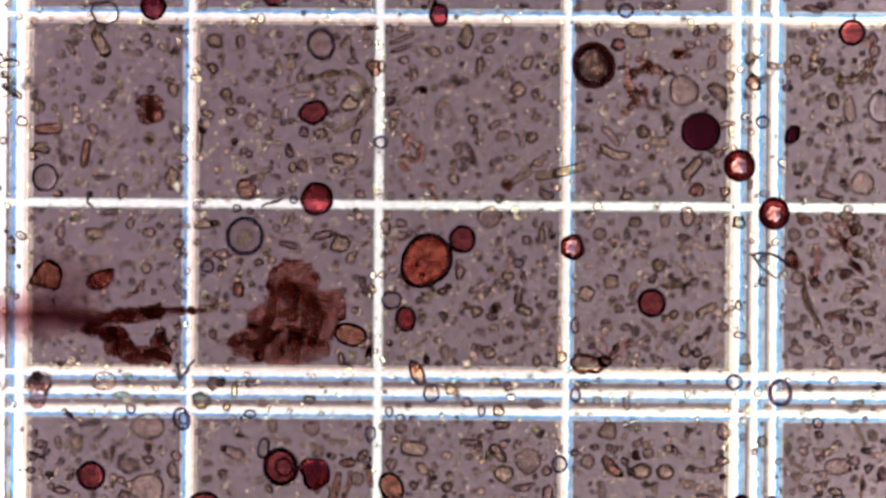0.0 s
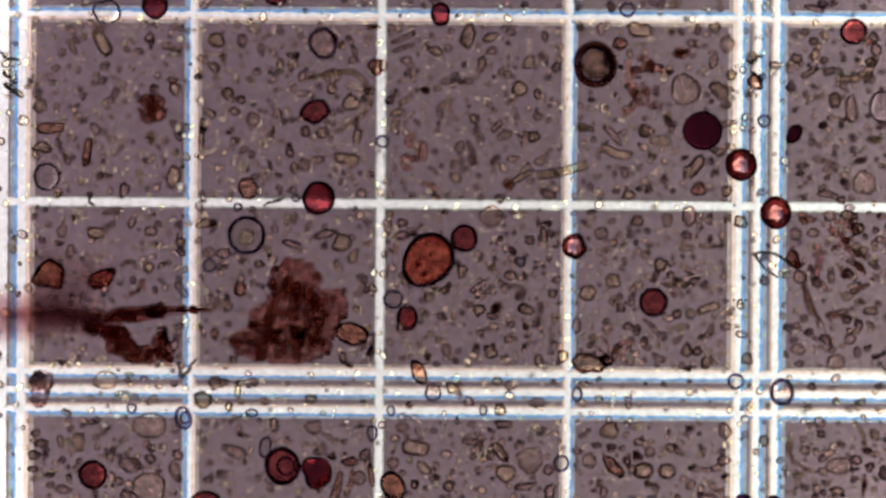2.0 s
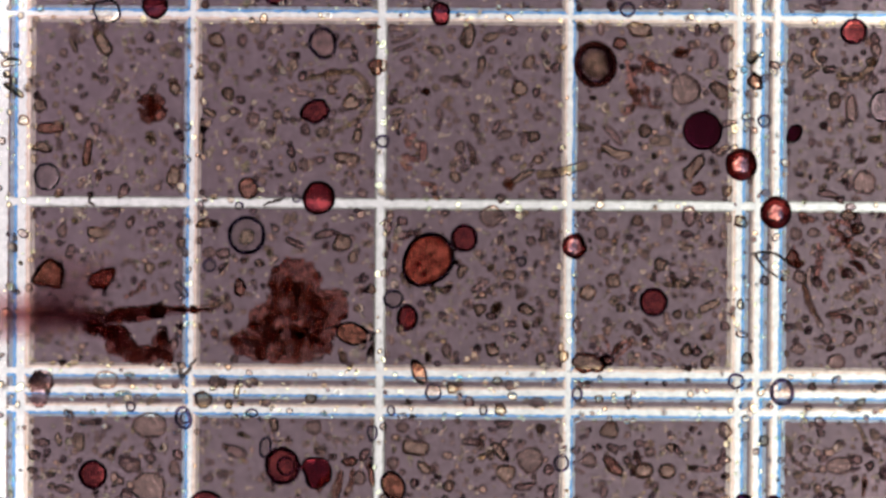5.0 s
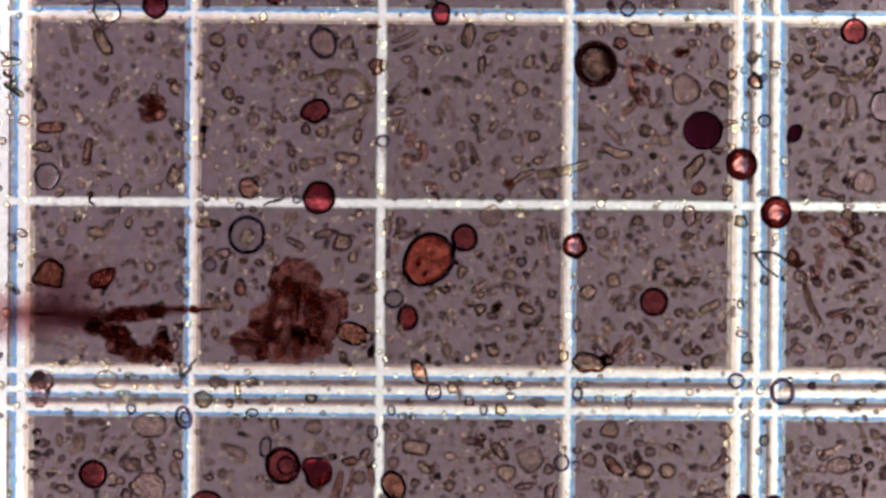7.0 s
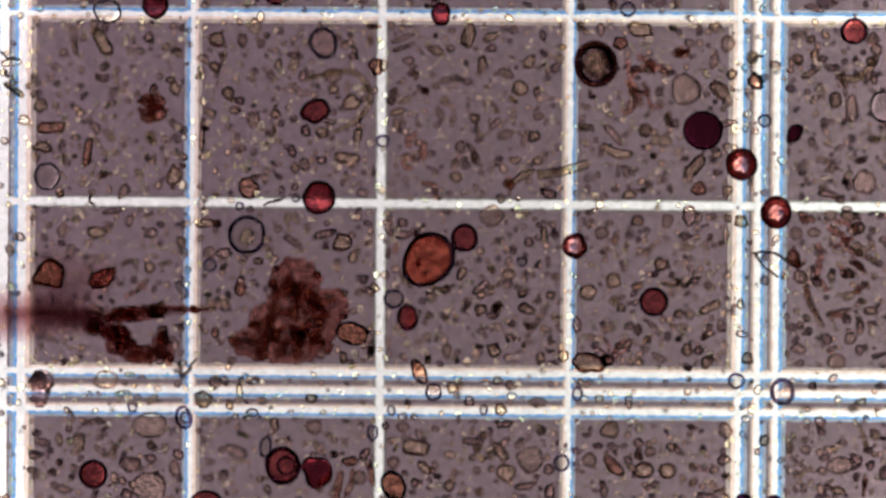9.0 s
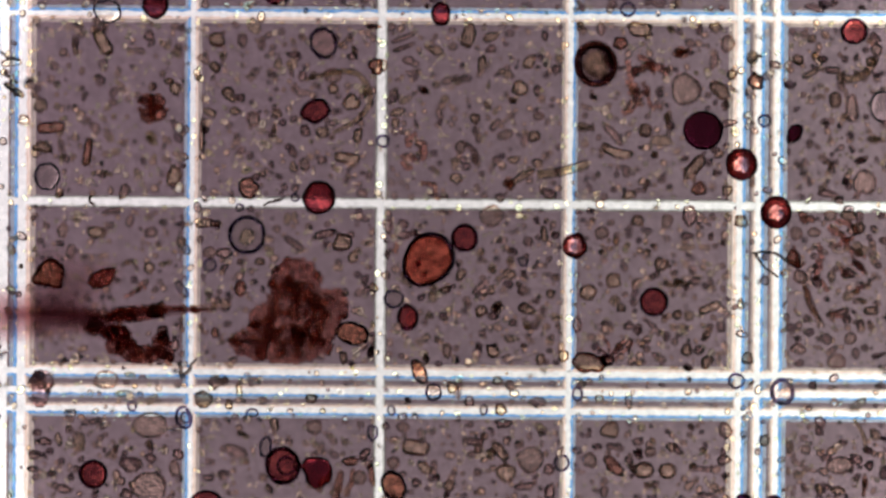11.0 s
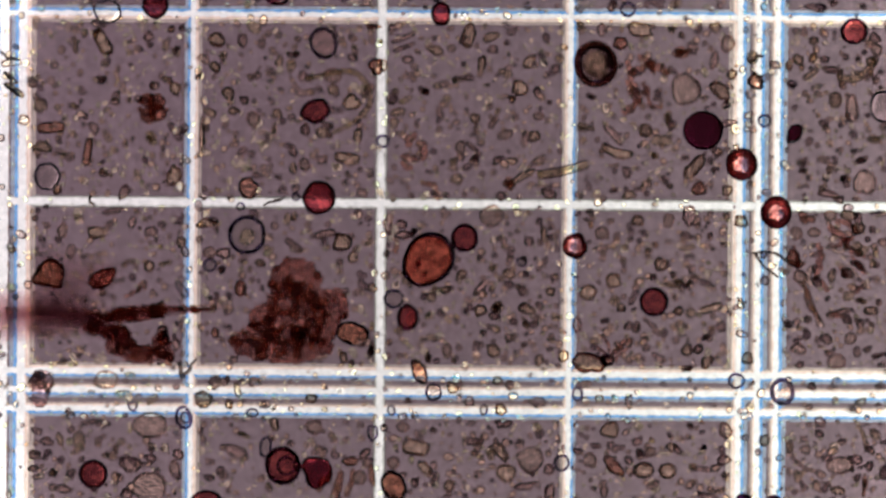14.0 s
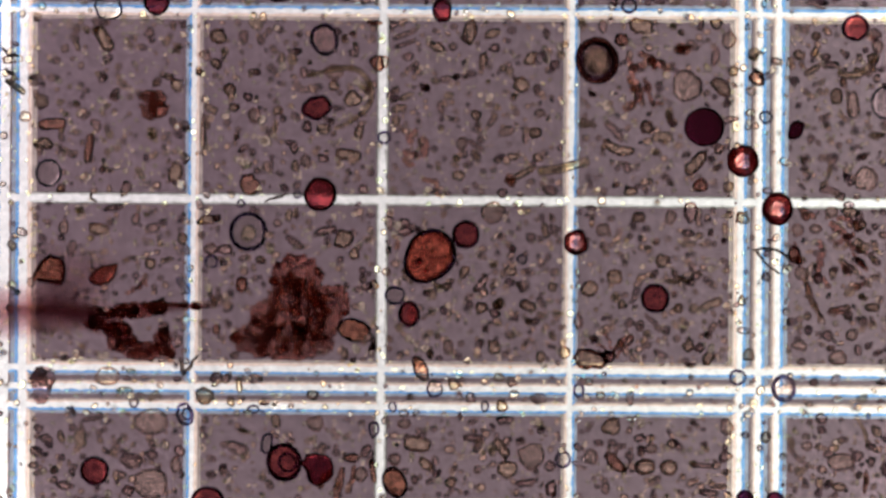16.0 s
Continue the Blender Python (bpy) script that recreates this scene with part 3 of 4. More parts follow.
# ---- debris clumps ----


def clump(lobes, n, small, large, seed, label, tall=26, skin=None, core=None):
    root = new("debris_clump")
    base = spot(lobes[0][0], lobes[0][1])
    root.location = base
    tagged(root, label, "debris")
    v, f = mound(lobes, seed, tall)
    part("mass", mesh("mass", v, f, core or skin or TISSUE), root)
    for p, v, f in heap(lobes, n, small, large, seed, tall * 0.5, 3):
        part("flake", mesh("flake", v, f, skin or FLAKE), root, "", Matrix.Translation(p - base + Vector((0, 0, tall * 0.3 * S))))
    V, F = joined(heap([(a, b, c * 1.16, d * 1.14) for a, b, c, d in lobes], n, small * 0.2, large * 0.2, seed + 1, tall), base)
    tagged(part("crumbs", mesh("crumbs", V, F, skin or FLAKE), root, "fine crumbs between the flakes"), kind="stuff")
    for a, b, c, d in lobes:
        TAKEN.append((a, b, (c + d) / 2))
    return root


clump([(520, 568, 74, 62), (522, 496, 46, 40), (505, 615, 84, 30), (580, 548, 36, 38), (448, 608, 46, 24), (470, 580, 34, 40), (524, 560, 34, 62), (528, 590, 40, 30), (510, 530, 34, 40)], 110, 5, 12, 3,
      "large brown clump of debris with ragged edges", 60)
clump([(250, 628, 36, 18), (215, 612, 28, 22), (285, 612, 18, 26), (205, 590, 26, 16), (168, 580, 24, 11), (300, 630, 10, 14)], 60, 4, 9, 5,
      "dark maroon clump of debris at a fibre's end", 60, None, GLOOM)
clump([(240, 556, 46, 14), (205, 562, 22, 9), (275, 552, 22, 14), (305, 546, 24, 6), (345, 549, 32, 4)], 34, 4, 9, 9,
      "long dark strip of debris beside a fibre", 44, None, GLOOM)

def spores(u, v, places, label):
    """Round spores stuck together; places: (du, dv, width)."""
    root = new("spore_cluster")
    root.matrix_basis = place(u, v)
    tagged(root, label, "spores")
    for k, (du, dv, w) in enumerate(places):
        pv, pf = lump(w, w * 0.92, w * 0.8, 0.22, 3)
        part("spore", mesh("spore", pv, pf, SPORE), root, "", Matrix.Translation((du * S, -dv * S, (k % 3) * 7 * S)))
    TAKEN.append((u, v, 30))


spores(268, 192, ((-8, -14, 27), (9, -10, 34), (8, 8, 36), (-6, 14, 30), (-20, -12, 12), (-20, 3, 10), (26, 4, 8)), "knobbly dark brown cluster of round spores")


def strands(label, mat, *paths):
    """Loose strands that lie tangled together; each path: stage points, then the widest width."""
    root = new("debris_tangle")
    tagged(root, label, "debris", "loose tangles of debris")
    for *points, wide in paths:
        n = len(points)
        v, f = sweep([(*p, rnd.uniform(0, 6)) for p in points], [1.1 * wide * (0.55 + 0.45 * math.sin(3.14 * (i + 0.5) / n)) for i in range(n)], 8, 0.7)
        part("strand", mesh("strand", v, f, mat), root)
    return root


strands("reddish brown tangled strands of debris", STRAND,
        [(1112, 104), (1117, 140), (1126, 172), (1136, 190), 12], [(1122, 134), (1140, 118), (1164, 122), (1182, 131), 13],
        [(1098, 196), (1114, 193), (1132, 178), 11], [(1128, 104), (1148, 112), (1160, 132), 12], [(1108, 140), (1116, 160), (1124, 186), 9],
        [(1134, 158), (1150, 184), (1172, 192), 8], [(1136, 146), (1146, 158), (1144, 170), 9])
strands("brown tangled strands beside a triple line", STRAND,
        [(1464, 402), (1482, 412), (1505, 428), 14], [(1478, 392), (1500, 398), (1520, 412), 10], [(1470, 440), (1490, 430), (1512, 424), 9],
        [(1447, 430), (1452, 455), (1444, 482), (1440, 500), 11], [(1494, 432), (1508, 446), (1530, 456), 8], [(1505, 465), (1522, 476), (1530, 486), 8])
strands("small brown cluster of curled strands", STRAND,
        [(722, 262), (726, 244), (738, 240), 11], [(738, 254), (748, 262), (744, 284), 12], [(708, 274), (722, 284), (738, 280), 12], [(712, 288), (720, 298), (730, 296), 8])
strands("pale brown tangled strands near a line", TUBE,
        [(1180, 505), (1200, 500), (1225, 508), 9], [(1205, 498), (1225, 488), (1236, 490), 9], [(1188, 480), (1198, 500), (1204, 515), 8])
strands("faint brown matted strands beside a triple line", STRAND,
        [(1404, 436), (1408, 456), (1414, 480), 7], [(1398, 462), (1412, 468), (1424, 470), 6], [(1505, 456), (1516, 468), (1526, 478), 8], [(1488, 474), (1496, 486), (1500, 494), 10],
        [(1452, 500), (1460, 510), (1466, 518), 8], [(1510, 524), (1518, 514), (1526, 504), 9], [(1466, 552), (1482, 556), (1498, 560), 9])
strands("pale matted tubes beside a triple line", TUBE,
        [(1420, 500), (1430, 530), (1442, 560), (1452, 580), 12], [(1438, 470), (1428, 490), (1432, 510), 9], [(1480, 470), (1500, 476), (1520, 486), 8], [(1470, 440), (1480, 446), (1496, 440), 9])
strands("fine twisted strands on a triple line", THREAD,
        [(1326, 110), (1338, 104), (1350, 98), 6], [(1332, 128), (1342, 142), (1350, 156), 7], [(1326, 148), (1340, 158), (1350, 150), 5])
strands("fine twisted strands on a triple line", THREAD,
        [(2, 96), (14, 106), (30, 108), 6], [(4, 128), (18, 140), (34, 150), 6], [(6, 150), (22, 160), (38, 170), 6])
tagged(cell(1040, 642, 50, 36, OLIVE, "olive-brown flake with a dark uneven outline beside a line", 8, 0.34, 0, rim=6.5, flat=0.4, name="brown_flake", wall_mat=RUST), "", "flake", "brown flakes in the chamber")
tagged(cell(1073, 638, 24, 22, BROWN, "small ring-shaped brown flake", 0, 0.25, 0, rim=7, flat=0.6, name="brown_flake", wall_mat=RIM), "", "flake", "brown flakes in the chamber")
strands("brown forked strands beside a line", STRAND,
        [(1080, 632), (1092, 618), (1104, 608), (1118, 602), 8], [(1086, 640), (1096, 628), (1108, 618), (1114, 606), 6], [(1062, 598), (1074, 608), (1078, 624), 5], [(1056, 616), (1066, 622), (1072, 630), 5])
clump([(74, 678, 21, 24), (70, 702, 17, 20)], 12, 6, 11, 12, "dark crumbly debris on a ruled crossing", 24, DARK, DUSK)

fibre = new("plant_fibre")
tagged(fibre, "blurred brown fibre that rises above the chamber floor", "fibre")


def strand(points, widths, label=""):
    v, f = sweep(points, widths, 10)
    part("strand", mesh("strand", v, f, FUZZ), fibre, label)


r = random.Random(31)
for k in range(9):
    a, b, z = r.uniform(-28, 28), r.uniform(-14, 14), r.uniform(0, 160)
    strand([(-70, 556 + a, 560 + z), (40, 556 + a * 0.9, 430 + z), (110, 560 + a * 0.6 + b, 300 + z), (170, 575 + b, 130), (225, 605 + b * 0.6, 6)],
           [50, 50, 42, 28, 14])
for k in range(5):
    strand([(70 + 22 * k, 570, 420), (95 + 20 * k, 505, 560), (100 + 30 * k, 440 + 8 * k, 640)], [50, 64, 36])
for k in range(4):
    a, z = r.uniform(-7, 7), r.uniform(0, 60)
    strand([(20, 548 + a, 420 + z), (140, 556 + a, 220 + z), (215, 556 + a, 70 + z * 0.3), (275, 550 + a * 0.6, 20), (350 + 6 * a, 548, 2)], [10, 16, 20, 18, 4])

# ---- filaments ----
filament([(540, 142), (580, 132), (620, 128), (645, 145), (655, 175), (645, 200), (620, 220), (588, 236)], [8, 9, 11, 11, 11, 11, 9, 7], TUBE,
         "pale curled filament beside a wine-red cell", 0.3)
filament([(519, 150), (527, 164), (552, 168)], [12, 14, 8], DARK, "small dark bent fragment beside a cell")
filament([(950, 311), (990, 305), (1040, 291)], [18, 18, 16], TUBE, "pale hollow tube across a ruled line", 0.3)
filament([(1480, 137), (1510, 141), (1537, 124), (1550, 103)], [12, 15, 15, 12], TUBE, "pale curved filament lying on the floor", 0.3)
filament([(1424, 506), (1432, 535), (1452, 572)], [10, 9, 6], BROWN, "thin brown filament lying on the floor")
filament([(1336, 450), (1350, 472), (1376, 492)], [7, 5, 4], THREAD, "thin dark forked fibre on a triple line")
filament([(1328, 450), (1366, 448), (1400, 470)], [4, 6, 5], THREAD, "thin dark forked fibre on a triple line")
filament([(318, 640), (322, 668), (340, 645), (346, 634)], [8, 9, 6, 4], THREAD, "dark forked fibre on a ruled crossing")
filament([(465, 363), (490, 355), (504, 350)], [3, 6, 3], THREAD, "thin dark fibre on a ruled line")
filament([(160, 342), (158, 356), (168, 366)], [5, 6, 4], THREAD, "thin dark fibre on a ruled line")
strands("pale brown forked twig beside a flake", STRAND, [(222, 526), (240, 514), (256, 500), 8], [(238, 516), (250, 508), (258, 512), 6])
filament([(215, 470), (232, 464), (244, 476)], [6, 9, 5], DARK, "dark crescent-shaped fragment on the floor")
filament([(1138, 562), (1155, 578), (1168, 594)], [6, 10, 8], DARK, "dark thin filament beside a red cell")
filament([(745, 326), (768, 328), (770, 346), (778, 356)], [8, 9, 9, 6], BROWN, "brown bent filament above a ruled line")
filament([(1510, 742), (1526, 770), (1532, 800)], [6, 8, 6], TUBE, "pale thin filament below a line", 0.3)
filament([(560, 870), (572, 850), (585, 835)], [12, 14, 8], BROWN, "brown strand beside a dark cell")
filament([(590, 890), (598, 860), (604, 835)], [14, 16, 8], BROWN, "brown strand beside a dark cell")
filament([(612, 880), (622, 850), (625, 830)], [10, 10, 6], BROWN, "brown strand beside a dark cell")
filament([(1390, 800), (1425, 830), (1450, 836)], [7, 8, 5], DARK, "thin dark filament beside a triple line")

# ---- rods ----
rod(182, 76, 50, 22, 60, "o", "olive angular crystal lying on the chamber floor")
rod(128, 84, 30, 10, 60, "o", path=((0, 0, -1, 0), (2, 0, 0, -2), (4, 1, -4, 2), (7, 4, -2, 14), (9, 4, -1, 20), (12.5, 5, 1, 24), (14, 4, -3, 18), (16, 4, -1, 8)))
rod(90, 227, 50, 20, -3, "b", "brown hollow rod with a dark outline")
rod(155, 270, 50, 15, 98, "b")
rod(357, 240, 60, 10, 92, "d")
rod(614, 281, 44, 20, 8, "o")
rod(714, 68, 46, 9, -22, "d")
rod(714, 85, 40, 8, -20, "d")
rod(25, 160, 40, 12, 35, "o")
rod(1083, 240, 44, 13, 48, "d", bend=0.06)
rod(1092, 266, 56, 17, 18, "o", bend=-0.12)
rod(515, 432, 36, 13, 14, "d", path=((0, 0, 0, 0), (2.5, 2, 0, 4), (4, 5, -2, 10), (7, 7, -1, 14), (8.5, 3, -4, 16), (11.5, 4, 0, 22), (16, 3, 4, 24)))
rod(575, 415, 36, 15, -14, "d")
rod(836, 782, 38, 14, 4, "d")
rod(735, 792, 48, 28, 10, "o", "olive plate with a dark outline")
rod(1228, 297, 50, 22, -50, "o")
rod(1434, 130, 32, 11, -28, "o", drift=2)
rod(1468, 125, 24, 13, -14, "d", drift=3)
rod(322, 513, 34, 13, 55, "c")
rod(885, 800, 38, 18, 52, "o")
rod(657, 840, 42, 11, 82, "b")
rod(848, 508, 36, 13, -32, "d", drift=2)
rod(878, 220, 25, 12, -34, "d", drift=5)
rod(962, 415, 28, 12, 80, "o")
rod(835, 266, 34, 9, 62, "d", drift=4)
rod(418, 690, 28, 11, 92, "o", drift=3)
rod(1480, 555, 42, 11, -14, "d")
rod(1312, 592, 22, 12, 12, "d")
rod(1253, 547, 40, 15, -26, "o", drift=3)
rod(1240, 831, 44, 9, 4, "d")
rod(20, 112, 36, 14, -6, "p")

# ---- grains, field by field ----
grain(72, 188, 27, 26); grain(100, 189, 13, drift=4); grain(169, 228, 22, 14, 60, "d", drift=2); grain(262, 66, 17, kind="d", drift=3)
grain(98, 122, 15, kind="d", path=((0, -1, 3, 0), (1.5, 0, 0, 0), (4, 3, -2, 0), (9, 0, -3, 0), (12, -2, -4, 0), (16, -1, -8, 0))); grain(87, 137, 15, kind="d", path=((0, 0, 3, 0), (1.5, 0, 0, 0), (4, 3, -2, 0), (9, 2, 1, 0), (11.5, 3, 5, 0), (16, 2, 8, 0))); grain(248, 309, 22, 20, path=((0, -2, 2, 0), (1.5, 0, 0, 0), (4, 1, 1, 5), (9, -3, 0, 20), (12.5, -6, 1, 30), (16, -5, 3, 25))); grain(308, 312, 24, 34, 0, "o")
grain(220, 336, 16, 28, 12, "d", drift=3); grain(177, 314, 14, kind="d", drift=4); grain(192, 312, 18, 14, kind="o", drift=4); grain(198, 247, 15, drift=4)
grain(220, 258, 11, kind="d", drift=6); grain(268, 245, 22, 30, -30); grain(310, 158, 18, 22); grain(303, 141, 18, 11, drift=4)
grain(172, 132, 14, 12, drift=5); grain(172, 143, 16, 10, 0, "d", drift=5); grain(328, 52, 24, 26, 0, "d"); grain(297, 85, 14, drift=4); grain(315, 90, 14, 20, drift=4)
grain(75, 262, 32, 18, 10); grain(118, 277, 13, 20, drift=5); grain(42, 213, 20, kind="p"); grain(346, 135, 11, kind="d", drift=3)
grain(64, 36, 14, kind="d"); grain(120, 50, 13, 18, kind="p"); grain(220, 162, 24, 12, 20, "p"); grain(196, 177, 16, 12, 0, "d", drift=4); grain(193, 193, 14, 9, 0, "o", drift=4)
grain(243, 168, 12, kind="d", drift=4); grain(222, 184, 10, kind="d", drift=5); grain(134, 186, 10, kind="d", drift=5); grain(142, 156, 10, kind="d", drift=5)

grain(384, 72, 30, 24, 20); grain(429, 72, 16, 22, 0, "d"); grain(450, 50, 28, 22, 30); grain(395, 100, 14, 24); grain(360, 106, 22, 16, 30, "p")
grain(380, 120, 22, 17, 40); grain(404, 166, 26, 18, 60); grain(430, 177, 16, 14, 0, "d", drift=5); grain(370, 200, 27, 14, 25); grain(412, 197, 18, 14, drift=4)
grain(493, 200, 17, drift=4); grain(447, 212, 22, 26, 0, "p"); grain(420, 248, 12, kind="d", drift=5); grain(435, 267, 20, 11, -25, "d", drift=3)
grain(516, 268, 13, 22, -12, "d", drift=3); grain(568, 284, 18, 14, 0, "d", drift=4); grain(521, 296, 13, 20, drift=4); grain(538, 292, 20, 24, 0, "p")
grain(542, 232, 16, 22, 0, "d", drift=3); grain(570, 236, 24, 22); grain(632, 242, 16, 27, 10); grain(588, 135, 32, 28, 0, "p"); grain(588, 158, 18, drift=3)
grain(622, 182, 28, 28, 0, "o"); grain(628, 108, 17, 13, 0, "d", drift=3); grain(665, 118, 24, 26, 0, "b"); grain(437, 332, 34, 36, 0, "b"); grain(452, 314, 14, kind="d", drift=4)
grain(492, 312, 16, 14, 0, "d", drift=4); grain(640, 342, 17, 16, 0, "d"); grain(359, 341, 11, kind="d", drift=4); grain(523, 352, 15, kind="c", drift=3)
grain(405, 350, 15, 12, 0, "d", drift=4); grain(465, 85, 14, 18, 0, "d", drift=4); grain(496, 115, 14, 20, drift=4); grain(519, 113, 18, 22, drift=3)
grain(519, 97, 24, 11, 0, "d"); grain(627, 90, 11, 22, -20, "d"); grain(445, 140, 20, 10, 20, "d", drift=4); grain(465, 230, 13, 22, 0, "p", drift=4); grain(584, 30, 13, 12, 0, "c", drift=3)
grain(660, 48, 30, 13, 5, "b"); grain(410, 228, 14, 12, 0, "d", drift=5); grain(485, 230, 7, 30, 5, "p"); grain(535, 135, 14, 20, 0, "d")

grain(677, 118, 16, 24, 0, "p"); grain(692, 50, 16, 14, 0, "d", drift=3); grain(830, 62, 23, 40, 8, "o"); grain(868, 66, 28, 14, -20); grain(868, 87, 17, 15, 0, "d", drift=3)
grain(906, 47, 15, 13, 0, "d", drift=4); grain(815, 31, 14, 16, 0, "c", drift=3); grain(772, 90, 28, 16, 25); grain(718, 106, 18, 15, 0, "d", drift=3); grain(852, 115, 15, 32, 8, "o")
grain(892, 133, 29, 26); grain(897, 119, 13, 11, 0, "d", drift=3); grain(937, 110, 18, 26, 30, "o"); grain(815, 147, 15, 13, 0, "d", drift=4); grain(806, 136, 15, 13, 0, "d", drift=4)
grain(772, 155, 14, drift=4); grain(752, 158, 18, 18, 0, "b", drift=3); grain(790, 176, 15, kind="o", drift=4); grain(703, 163, 13, kind="d", drift=4); grain(690, 178, 16, 18, 0, "d", drift=3)
grain(717, 178, 28, 12, -30); grain(702, 199, 28, 12, -20); grain(699, 219, 15, 16, drift=4); grain(739, 218, 12, 15, 0, "d", drift=3); grain(779, 198, 11, 23, -20, "d", drift=4)
grain(777, 226, 13, 11, 0, "d", drift=5); grain(840, 211, 18, 20); grain(845, 232, 14, 22, 20, "d", drift=2); grain(893, 238, 28, 16, -25, "p"); grain(928, 248, 16, 30, 10, "d"); grain(944, 243, 22, 20, 0, "o")
grain(814, 262, 18, 24, 0, "p"); grain(806, 288, 15, drift=4); grain(907, 278, 21, 13, 0, "o", drift=4); grain(876, 288, 15, kind="d", drift=5); grain(954, 287, 17, 15, drift=4)
grain(807, 316, 18, kind="o", drift=3); grain(900, 326, 24, 26, 0, "b"); grain(925, 315, 42, 13, -28, "o"); grain(886, 350, 18, 17, 0, "d", drift=3); grain(970, 345, 27, 16, 15, "d")
grain(850, 352, 14, 12, 0, "d", drift=4); grain(918, 157, 26, 30, 0, "o"); grain(950, 165, 13, 20, 0, "d", drift=4); grain(875, 196, 14, 15, drift=4); grain(912, 205, 12, kind="d", drift=5)
grain(952, 207, 18, 15, 0, "p"); grain(985, 122, 15, 18, 0, "d", drift=3); grain(990, 105, 16, 18, 0, "o"); grain(965, 65, 11, 20, -15, "d", drift=4); grain(690, 322, 18, 12, 0, "d", drift=4)

grain(1132, 52, 42, 27, 3); grain(1097, 78, 26, 20, 0, "b"); grain(1206, 94, 36, 24, -8, "b"); grain(1063, 52, 14, 22, 8, "d", drift=2); grain(1028, 48, 24, 20, 20, "o")
grain(1212, 158, 54, 52, 0, "p"); grain(1275, 161, 36, 26, 30, "o"); grain(1287, 78, 26, 30, 0, "p"); grain(1262, 107, 15, 26, 15, "d"); grain(1295, 133, 17, 18)
grain(1036, 228, 37, 21, 12); grain(1142, 231, 22, 24, 20); grain(1181, 212, 16, 34, 10); grain(1170, 250, 38, 20, 5); grain(1158, 281, 19, 22, 0, "o", drift=2)
grain(1237, 335, 27, 23, 0, "b"); grain(1285, 338, 18, 22, 20); grain(1176, 320, 15, 27, 30, "d", drift=3); grain(1107, 302, 13, 20, 15, "d", drift=3); grain(1147, 336, 14, drift=4)
grain(1112, 346, 22, 15); grain(1190, 337, 11, kind="d", drift=5); grain(1088, 333, 15, 10, 0, "d", drift=4); grain(1264, 266, 20, 12, 30, "d"); grain(1187, 58, 14, 15, 0, "o", drift=4)
grain(1236, 54, 12, 20, 0, "d", drift=3); grain(1265, 50, 20, 18, 0, "o"); grain(1045, 177, 16, 13, 0, "d", drift=4); grain(1288, 222, 30, 12, -15, "d"); grain(1067, 105, 14, 22, 0, "d", drift=3)
grain(1195, 8, 24, 26, 0, "o"); grain(1160, 8, 30, 10, 20, "d"); grain(1210, 282, 18, 12, -20, "d", drift=3)

grain(125, 446, 19, 29, 5, "d"); grain(262, 474, 17, 19, 0, "o", drift=3)
grain(292, 466, 27, 15, -15); grain(267, 410, 22, 17, 0, "d", drift=3); grain(135, 385, 18, 13, -20, drift=4); grain(58, 385, 11, kind="d", drift=4); grain(90, 400, 12, kind="d", drift=5)
grain(170, 413, 30, 20, 15); grain(110, 410, 18, 26, 10, "p"); grain(320, 430, 17, 22, 0, "o"); grain(318, 577, 19, 17, 0, "d", drift=2); grain(310, 610, 15, 21, 0, "d", drift=2)
grain(281, 550, 22, 28, 10, "o"); grain(287, 588, 19, 20, 0, "d"); grain(187, 673, 46, 34, -5, "p", 0.1, 5); grain(112, 644, 15, 12, 0, "d", drift=3); grain(233, 395, 14, 20, 20, "d", drift=4)
grain(200, 376, 34, 12, -10, "d"); grain(230, 664, 20, 10, 10, "o"); grain(282, 666, 14, kind="c", drift=3); grain(279, 684, 13, kind="d", drift=3); grain(268, 708, 24, 14, -50, "o")
grain(235, 722, 18, kind="c", drift=3); grain(265, 752, 62, 50, 0, "p", 0.1, 5); grain(118, 727, 12, kind="d", drift=3); grain(218, 698, 32, 12, 0, "o"); grain(160, 703, 14, kind="d", drift=3)

grain(395, 449, 25, 20, 0, "d"); grain(513, 386, 26, 38, 8, "o"); grain(605, 430, 30, 36, 30, "o"); grain(622, 420, 13, 14, 0, "d", drift=3); grain(657, 622, 15, 36, 8, "d")
grain(413, 637, 15, kind="d", drift=3); grain(624, 456, 16, 23, 20, "o"); grain(650, 430, 28, 14, -10, "p"); grain(598, 466, 13, 15, 0, "d", drift=4)
grain(611, 513, 12, kind="d", drift=4); grain(642, 510, 11, 14, 0, "d", drift=4); grain(661, 509, 15, 16, 0, "o", drift=3); grain(638, 520, 19, 12, 0, "d", drift=3); grain(462, 463, 16, 14, drift=4)
grain(425, 510, 20, 26, 10, "b"); grain(430, 463, 12, kind="p", drift=5); grain(385, 532, 24, 9, 35, "d"); grain(365, 543, 60, 9, -3, "d"); grain(380, 590, 14, 18, 0, "b"); grain(355, 580, 9, 20, -20, "d")
grain(365, 398, 36, 14, -8, "o"); grain(370, 447, 22, 20, 0, "p"); grain(352, 427, 13, kind="d", drift=3); grain(475, 440, 20, 18, 30, "o"); grain(535, 445, 24, 12, -10, "p"); grain(422, 368, 15, kind="c", drift=3)
grain(607, 633, 14, 22, 0, "o"); grain(380, 677, 22, 25, 0, "d"); grain(360, 708, 33, 28, 20, "o"); grain(551, 706, 20, 18, 0, "o"); grain(600, 694, 12, kind="c", drift=3); grain(446, 673, 20, 11, 0, "d"); grain(480, 720, 18, 14, -20, "c", drift=3)
